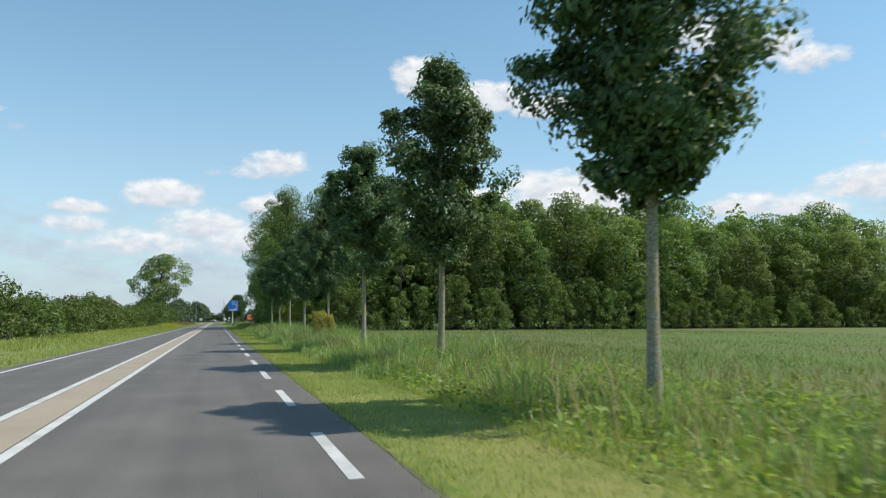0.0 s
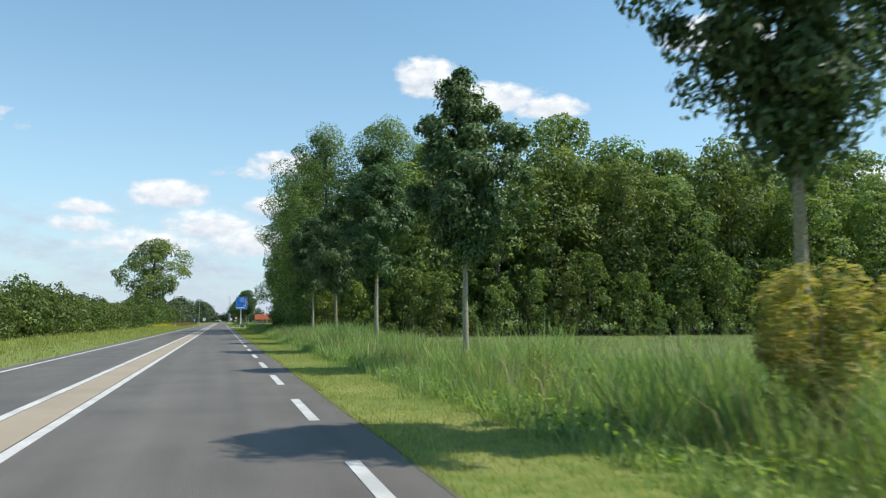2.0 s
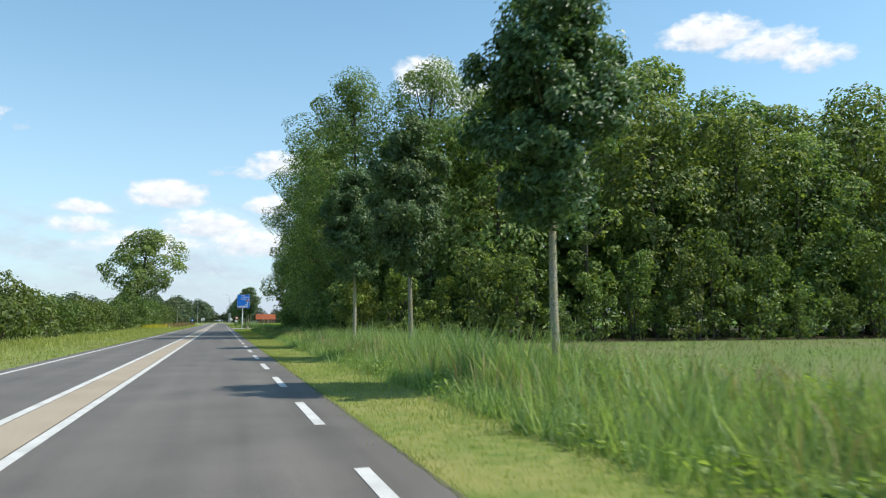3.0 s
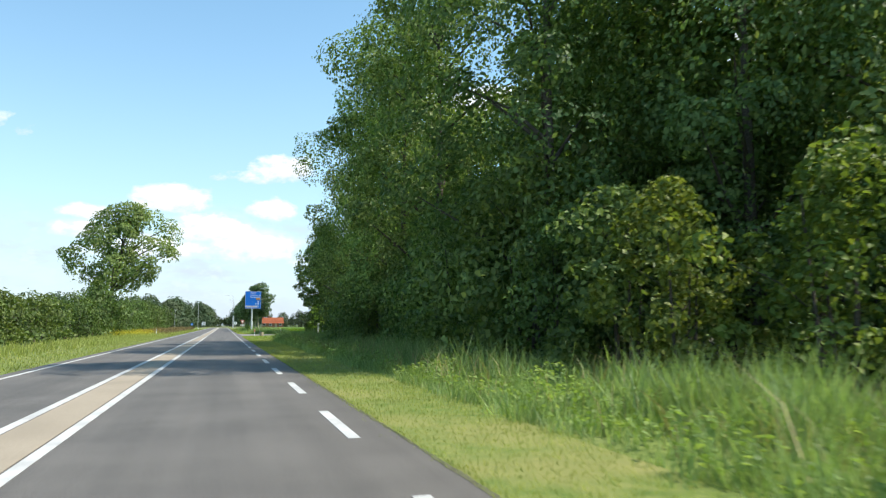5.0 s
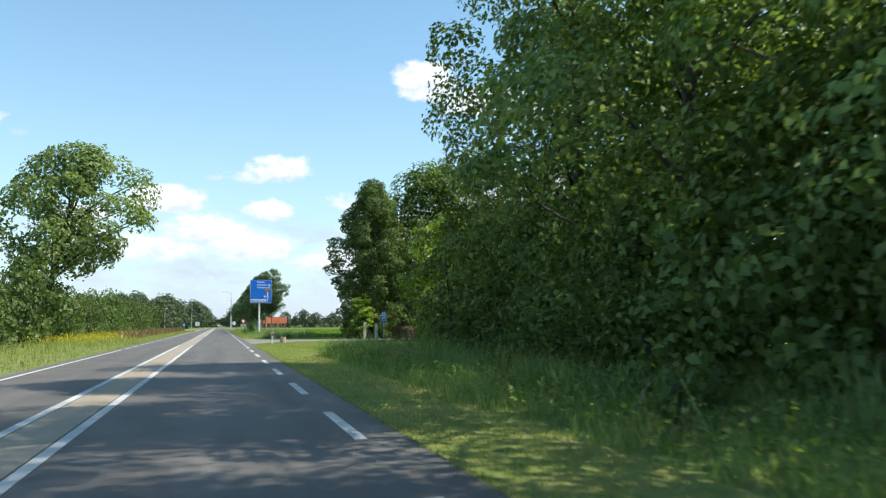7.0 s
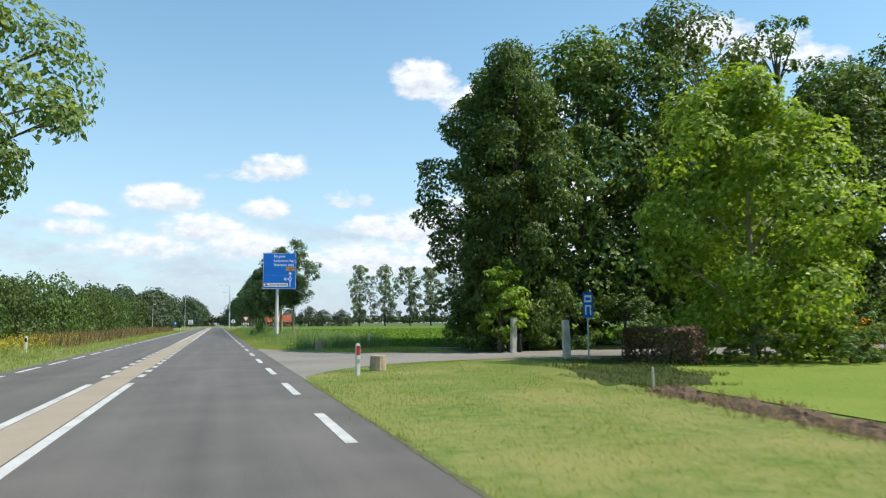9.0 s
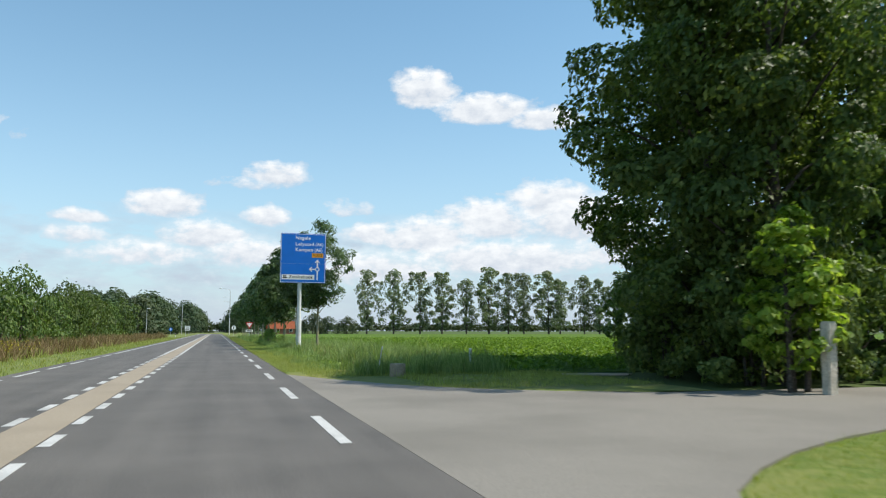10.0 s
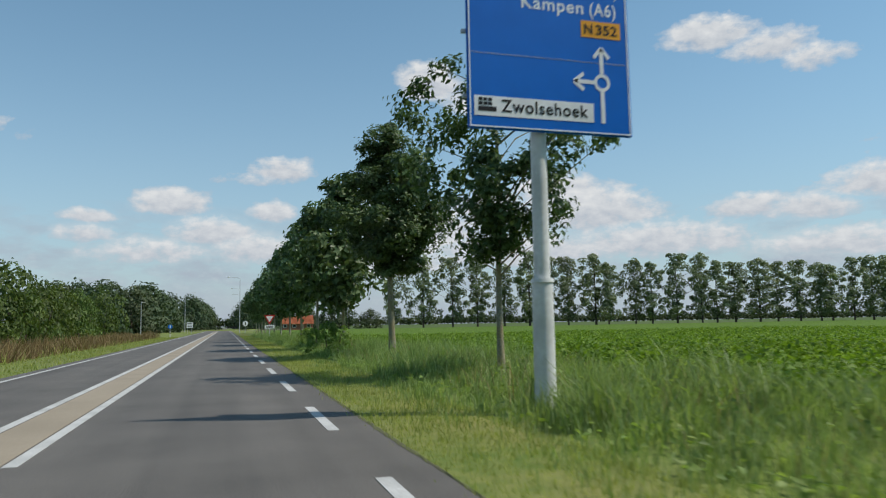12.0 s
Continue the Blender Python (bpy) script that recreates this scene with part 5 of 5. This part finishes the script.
def iron_bollard(loc):
    r = root("iron_bollard", loc, "short black cast-iron bollard beside a concrete gate post", "bollard")
    bm = bmesh.new()
    cyl(bm, 0, 0, -0.1, 0.7, 0.105, 0.085, 20)
    part("shaft", bm, M_IRON, r)
    for z in (0.06, 0.14, 0.68):
        bm = bmesh.new()
        cyl(bm, 0, 0, z, z + 0.035, 0.135, 0.13, 20)
        part("ring", bm, M_IRON, r)
    bm = bmesh.new()
    bmesh.ops.create_uvsphere(bm, u_segments=16, v_segments=8, radius=0.095)
    bmesh.ops.translate(bm, vec=(0, 0, 0.74), verts=list(bm.verts))
    part("cap", bm, M_IRON, r, smooth=True)
    return r


iron_bollard((13.05, 197.3, 0))


def tourist_sign(loc):
    r = root("information_sign", loc, "small blue information sign on a thin steel pole", "road sign")
    bm = bmesh.new()
    cyl(bm, 0, 0.03, -0.2, 2.3, 0.03, 0.03, 12)
    part("pole", bm, M_GALV, r)
    bm = bmesh.new()
    box(bm, -0.2, 0.2, -0.012, 0.0, 1.5, 2.42, 0.005)
    panel = part("panel", bm, M_BLUE, r, "blue panel")
    bm = bmesh.new()
    box(bm, -0.14, 0.14, -0.017, -0.013, 2.06, 2.32)
    part("white_field", bm, M_WHITE, panel, "white field with a plain shape")
    bm = bmesh.new()
    box(bm, -0.1, 0.1, -0.02, -0.016, 2.13, 2.24)
    part("shape", bm, M_BLUE, panel, "plain dark shape")
    bm = bmesh.new()
    for a in ((-0.12, -0.07, 1.6, 1.9), (0.07, 0.12, 1.6, 1.9), (-0.12, 0.12, 1.9, 1.96)):
        box(bm, a[0], a[1], -0.017, -0.013, a[2], a[3])
    part("pictogram", bm, M_WHITE, panel, "plain white pictogram")
    return r


tourist_sign((13.0, 190.7, 0))


def stake(loc, h, w, material, label):
    r = root("stake", loc, label, "stake")
    bm = bmesh.new()
    cyl(bm, 0, 0, -0.1, h, w, w * 0.9, 10)
    part("shaft", bm, material, r)
    bm = bmesh.new()
    cyl(bm, 0, 0, h, h + 0.03, w * 1.15, w * 0.6, 10)
    part("cap", bm, material, r)
    return r


stake((8.25, 207.8, 0), 0.72, 0.055, M_PLASTIC, "pale grey field stake at the crop's edge")
turned = reflector_post((5.05, 207.6, 0), "white plastic marker post leaning edge-on in long grass", back=-0.022)
turned.rotation_euler = (radians(-9), 0, radians(-105))


def yield_sign(loc):
    r = root("yield_sign", loc, "red and white triangular give-way sign with under-plate", "road sign")
    bm = bmesh.new()
    cyl(bm, 0, 0.04, -0.2, 2.75, 0.04, 0.04, 12)
    part("pole", bm, M_GALV, r)
    for name, s, y, m in (("red_triangle", 0.62, 0.0, M_RED), ("white_triangle", 0.4, -0.006, M_WHITE)):
        bm = bmesh.new()
        vs = [(-s, 2.25 + s * 0.58), (s, 2.25 + s * 0.58), (0, 2.25 - s * 1.15)]
        f = bm.faces.new([bm.verts.new((x, y, z)) for x, z in vs])
        e = bmesh.ops.extrude_face_region(bm, geom=[f])
        bmesh.ops.translate(bm, vec=(0, -0.005, 0), verts=[q for q in e["geom"] if isinstance(q, bmesh.types.BMVert)])
        bmesh.ops.recalc_face_normals(bm, faces=list(bm.faces))
        part(name, bm, m, r)
    bm = bmesh.new()
    box(bm, -0.55, 0.55, -0.01, 0.0, 1.1, 1.45, 0.004)
    plate = part("under_plate", bm, M_WHITE, r, "white under-plate")
    bm = bmesh.new()
    box(bm, -0.4, 0.4, -0.015, -0.011, 1.2, 1.33)
    part("bar", bm, M_BLACK, plate, "dark bar of unreadable lettering")
    return r


yield_sign((4.95, 305, 0))


def street_lamp(name, loc, h, arm, label):
    r = root(name, loc, label, "street lamp", "street lamps near the roundabout")
    bm = bmesh.new()
    cyl(bm, 0, 0, -0.2, h, 0.11, 0.06, 14)
    part("pole", bm, M_GALV, r)
    if arm:
        v, f = tube_arrays([(0, 0, h - 0.05), (arm * 0.3, 0, h + 0.25), (arm, 0, h + 0.35)], [0.045, 0.04, 0.035], 8)
        link_mesh("arm", tri_mesh("arm", v, f), M_GALV, r)
    bm = bmesh.new()
    sgn = 1 if arm >= 0 else -1
    box(bm, min(arm, arm + sgn * 0.8), max(arm, arm + sgn * 0.8), -0.16, 0.16, h + (0.28 if arm else 0.0), h + (0.46 if arm else 0.16), 0.05)
    part("lamp_head", bm, M_WHITE, r, "pale lamp head")
    return r


for x, y, h, arm in ((-18.4, 401, 7.2, 0.0), (-11.3, 450, 11.2, 2.0), (3.4, 400, 12.7, -2.2), (4.3, 450, 12.5, -1.8), (5.0, 490, 12.5, -1.8), (-24, 430, 5.0, 0.0), (-22, 430, 5.2, 0.0)):
    street_lamp("street_lamp", (x, y, 0), h, arm, "tall galvanised street lamp beside the road")


def round_sign(loc, h, r0, material, label):
    r = root("traffic_sign", loc, label, "road sign")
    bm = bmesh.new()
    cyl(bm, 0, 0.04, -0.2, h + r0, 0.035, 0.035, 10)
    part("pole", bm, M_GALV, r)
    bm = bmesh.new()
    c = bmesh.ops.create_cone(bm, cap_ends=True, segments=28, radius1=r0, radius2=r0, depth=0.02)
    bmesh.ops.rotate(bm, cent=(0, 0, 0), matrix=Matrix.Rotation(radians(90), 3, "X"), verts=c["verts"])
    bmesh.ops.translate(bm, vec=(0, 0, h), verts=c["verts"])
    part("disc", bm, material, r)
    bm = bmesh.new()
    box(bm, -r0 * 0.2, r0 * 0.2, -0.018, -0.012, h - r0 * 0.6, h + r0 * 0.6)
    part("symbol", bm, M_WHITE if material is M_BLUE else M_BLACK, r, "plain symbol bar")
    return r


round_sign((4.2, 380, 0), 2.0, 0.55, M_WHITE, "pale round traffic sign near the roundabout")
round_sign((-12, 400, 0), 1.6, 0.5, M_BLUE, "blue round traffic sign near the roundabout")


def board_sign(loc, w, z0, z1, label):
    r = root("board_sign", loc, label, "road sign")
    bm = bmesh.new()
    box(bm, -w / 2, w / 2, -0.02, 0.0, z0, z1, 0.005)
    panel = part("panel", bm, M_WHITE, r)
    for x in (-w / 3, w / 3):
        bm = bmesh.new()
        cyl(bm, x, 0.04, -0.2, z1, 0.035, 0.035, 10)
        part("pole", bm, M_GALV, r)
    for i in range(3):
        bm = bmesh.new()
        box(bm, -w * 0.38, w * 0.38, -0.026, -0.021, z0 + (z1 - z0) * (0.16 + 0.28 * i), z0 + (z1 - z0) * (0.28 + 0.28 * i))
        part("bar", bm, M_BLACK, panel, "dark bar of unreadable lettering")
    return r


board_sign((-7.4, 392, 0), 1.3, 1.3, 2.5, "small pale board sign on two poles")


def chevron_board(loc):
    r = root("chevron_board", loc, "low black and white chevron board on the roundabout", "road sign")
    bm = bmesh.new()
    box(bm, -1.8, 1.8, -0.03, 0.0, 0.5, 1.15, 0.005)
    panel = part("panel", bm, M_BLACK, r)
    for i in range(4):
        bm = bmesh.new()
        for sgn in (-1, 1):
            pts = [(-1.6 + i * 0.85, 0.825), (-1.25 + i * 0.85, 0.825), (-1.45 + i * 0.85, 0.825 + sgn * 0.3), (-1.8 + i * 0.85, 0.825 + sgn * 0.3)]
            bm.faces.new([bm.verts.new((max(min(x, 1.78), -1.78), -0.036, z)) for x, z in (pts if sgn < 0 else pts[::-1])])
        bmesh.ops.solidify(bm, geom=list(bm.faces), thickness=0.003)
        part("chevron", bm, M_WHITE, panel, "white chevron")
    for x in (-1.2, 1.2):
        bm = bmesh.new()
        cyl(bm, x, 0.04, -0.2, 1.1, 0.04, 0.04, 10)
        part("pole", bm, M_GALV, r)
    return r


chevron_board((2.4, 498, 0.3))
bm = bmesh.new()
cyl(bm, -2, 512, -0.05, 0.34, 15.5, 14.5, 48)
tagged(part("roundabout_island", bm, M_GROUND), "low grassed roundabout island at the road's end", "roundabout", kind="structure")
hedge = grow("roundabout_hedge", 95, (-2, 499, 0.2), height=1.3, base=0.1, radius=1.1, shape=SKIRT, clumps=20, per=40, leaf=0.35, material=M_FAR_LEAF, bark=M_BARK_DARK, trunk_r=0.04,
             label="low dark clipped shrub on the roundabout", category="shrub", group="shrubs on the roundabout", stems=3, limbs=4)
place(hedge, [(-2 + 1.9 * k, 499 + 0.12 * k * k * 0.5, 0.2, 40 * k, 1.0, 1.0) for k in (-5, -4, -3, -2, -1, 4, 5)])
bm = bmesh.new()
cyl(bm, -2, 512, -0.06, 0.0, 26, 26, 64)
tagged(part("roundabout_road", bm, M_SIDE_ROAD), "pale asphalt ring of a roundabout", "road", kind="structure")
sheet("road_beyond", [(-5.5, 537), (1.6, 537), (1.6, 1100), (-5.5, 1100)], 0.0, M_ASPHALT, "asphalt road continuing past the roundabout", "road", 0.05)


def marker(loc, label):
    r = root("white_marker", loc, label, "marker post")
    bm = bmesh.new()
    box(bm, -0.06, 0.06, -0.05, 0.05, -0.1, 0.8, 0.02)
    part("post", bm, M_PLASTIC, r)
    bm = bmesh.new()
    box(bm, -0.05, 0.05, -0.055, -0.05, 0.5, 0.7)
    part("band", bm, M_BLACK, r, "dark band")
    return r


marker((-9.4, 209, 0), "white plastic marker post in the grass verge")
marker((-7.3, 330, 0), "white plastic marker post in the grass verge")


# ---- farmhouse ----
def farmhouse(loc):
    r = root("farmhouse", loc, "low brick farmhouse with an orange clay-tile roof", "house")
    L, Wd, H, top = 10.0, 6.5, 2.1, 4.9
    for name, a in (("front_wall", (-L / 2, L / 2, 0, 0.3)), ("back_wall", (-L / 2, L / 2, Wd - 0.3, Wd)), ("side_wall", (-L / 2, -L / 2 + 0.3, 0.3, Wd - 0.3)), ("side_wall", (L / 2 - 0.3, L / 2, 0.3, Wd - 0.3))):
        bm = bmesh.new()
        box(bm, a[0], a[1], a[2], a[3], -0.1, H)
        part(name, bm, M_BRICK, r)
    for sgn in (0, 1):
        bm = bmesh.new()
        y0, y1 = (-0.4, Wd / 2) if sgn == 0 else (Wd + 0.4, Wd / 2)
        vs = [(-L / 2 - 0.3, y0, H - 0.1), (L / 2 + 0.3, y0, H - 0.1), (L / 2 + 0.3, y1, top), (-L / 2 - 0.3, y1, top)]
        bm.faces.new([bm.verts.new(v) for v in vs])
        bmesh.ops.solidify(bm, geom=list(bm.faces), thickness=0.15)
        roof = part("roof_slope", bm, M_ROOF, r)
    for sx in (-L / 2 + 0.15, L / 2 - 0.15):
        bm = bmesh.new()
        vs = [bm.verts.new(v) for v in ((sx, 0.1, H), (sx, Wd - 0.1, H), (sx, Wd / 2, top - 0.2))]
        bm.faces.new(vs)
        bmesh.ops.solidify(bm, geom=list(bm.faces), thickness=0.2)
        part("gable", bm, M_BRICK, r)
    bm = bmesh.new()
    box(bm, -2.2, -1.5, Wd / 2 - 0.35, Wd / 2 + 0.35, top - 0.8, top + 0.9, 0.03)
    part("chimney", bm, M_BRICK, r)
    for x in (-4.2, -1.2, 3.6):
        bm = bmesh.new()
        box(bm, x - 0.6, x + 0.6, -0.03, 0.02, 0.8, 1.9)
        w = part("window", bm, M_WHITE, r, "white-framed window")
        bm = bmesh.new()
        box(bm, x - 0.5, x + 0.5, -0.04, -0.031, 0.9, 1.8)
        part("pane", bm, M_GLASS, w)
    bm = bmesh.new()
    box(bm, 0.9, 1.9, -0.03, 0.02, 0.0, 2.0)
    part("door", bm, M_TIMBER, r)
    return r


farmhouse((23.5, 470, 0))


# ---- ditch bank and cabinet by the garden ----
def ditch_bank():
    """A ragged, low, crumbling bank of bare earth."""
    rg = np.random.default_rng(7)
    bm = bmesh.new()
    rows = []
    for k in range(120):
        t = k / 119
        y, xc = 163.5 + 15.8 * t, 7.15 + 1.35 * t * t
        row = []
        for i in range(9):
            u = i / 8
            z = 0.17 * math.sin(math.pi * u) ** 0.8 * (0.6 + 0.6 * noise.noise(Vector((y * 0.9, u * 3, 0)))) - 0.03
            z += 0.0 if i in (0, 8) else rg.normal(0, 0.022)
            row.append(bm.verts.new((xc - 0.42 + 0.84 * u + 0.12 * noise.noise(Vector((y * 1.3, 4, u))) + rg.normal(0, 0.02), y + rg.normal(0, 0.03), z)))
        rows.append(row)
    for a, b in zip(rows[:-1], rows[1:]):
        for i in range(8):
            bm.faces.new((a[i], a[i + 1], b[i + 1], b[i]))
    bmesh.ops.recalc_face_normals(bm, faces=list(bm.faces))
    return tagged(part("ditch_bank", bm, M_SOIL), "bare brown earth bank along a ditch", "bank", kind="structure")


ditch_bank()
blades("dry_bank_grass", 110, [(6.6, 7.9, 163.5, 171, 150, 0.06, 0.26), (7.0, 8.3, 171, 175.5, 150, 0.06, 0.26), (7.6, 9.0, 175.5, 179.6, 150, 0.06, 0.28)], M_DRY, "withered brown grass on the ditch bank", "grass", curve=False, tuft=0.5, width=0.012)
# flat patch with a wavy rim; the shade under the trees is in its colour
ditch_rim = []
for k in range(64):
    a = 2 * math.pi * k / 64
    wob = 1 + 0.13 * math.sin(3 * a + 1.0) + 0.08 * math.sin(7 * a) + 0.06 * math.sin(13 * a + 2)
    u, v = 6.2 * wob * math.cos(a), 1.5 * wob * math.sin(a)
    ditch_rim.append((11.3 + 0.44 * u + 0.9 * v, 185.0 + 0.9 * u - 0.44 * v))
sheet("ditch_bed", ditch_rim, -0.006, M_DITCH_SHADE, "leaf-filled end of the ditch below the maple, darkened in colour for shade", "ditch", 0.01)
# hedge green keeps these blades dark, carrying on the painted shade
blades("ditch_grass", 115, [(8.4, 10.6, 179.6, 184.0, 130, 0.04, 0.16), (9.6, 12.6, 182.0, 187.5, 130, 0.04, 0.16), (11.4, 15.0, 185.5, 190.6, 120, 0.04, 0.18)], M_HEDGE, "thin grass in the ditch end, coloured dark green for shade", "grass", curve=False, tuft=0.3, width=0.02)


def clipped_hedge(loc, L, W, H):
    """A low clipped hedge: leaves packed into a rounded block, stems inside."""
    rg = np.random.default_rng(77)
    r = root("clipped_hedge", loc, "low clipped copper-brown hedge beside the maple", "hedge")
    n = 5200
    p = np.stack([rg.uniform(-L / 2, L / 2, n), rg.uniform(-W / 2, W / 2, n), rg.uniform(0.05, H, n)], 1)
    side = rg.integers(0, 3, n)
    p[:, 1] = np.where(side == 0, np.sign(p[:, 1]) * W / 2 + rg.normal(0, 0.05, n), p[:, 1])
    p[:, 2] = np.where(side == 1, H + rg.normal(0, 0.045, n), p[:, 2])
    p[:, 0] = np.where((side == 2) & (rg.uniform(0, 1, n) < 0.6), np.sign(p[:, 0]) * L / 2 + rg.normal(0, 0.06, n), p[:, 0])
    v, f = leaf_arrays(rg, p, unit(p - np.array([0, 0, H * 0.4])), 0.09, 0.06, 0.2, 0.6)
    link_mesh("foliage", tri_mesh("foliage", v, f), M_COPPER, r)
    stems = []
    for k in range(9):
        x = -L / 2 + L * (k + 0.5) / 9
        stems.append(tube_arrays([(x, 0, -0.1), (x + rg.normal(0, 0.05), rg.normal(0, 0.06), H * 0.5), (x + rg.normal(0, 0.1), rg.normal(0, 0.12), H * 0.92)], [0.03, 0.022, 0.008], 5))
    v, f = join_arrays(stems)
    link_mesh("stems", tri_mesh("stems", v, f), M_BARK_DARK, r)
    return r


clipped_hedge((13.9, 187.4, 0), 2.8, 0.6, 1.08).rotation_euler = (0, 0, radians(-72))
stake((8.5, 179.6, 0), 0.4, 0.025, M_CONCRETE, "short pale stake at the end of the ditch bank")
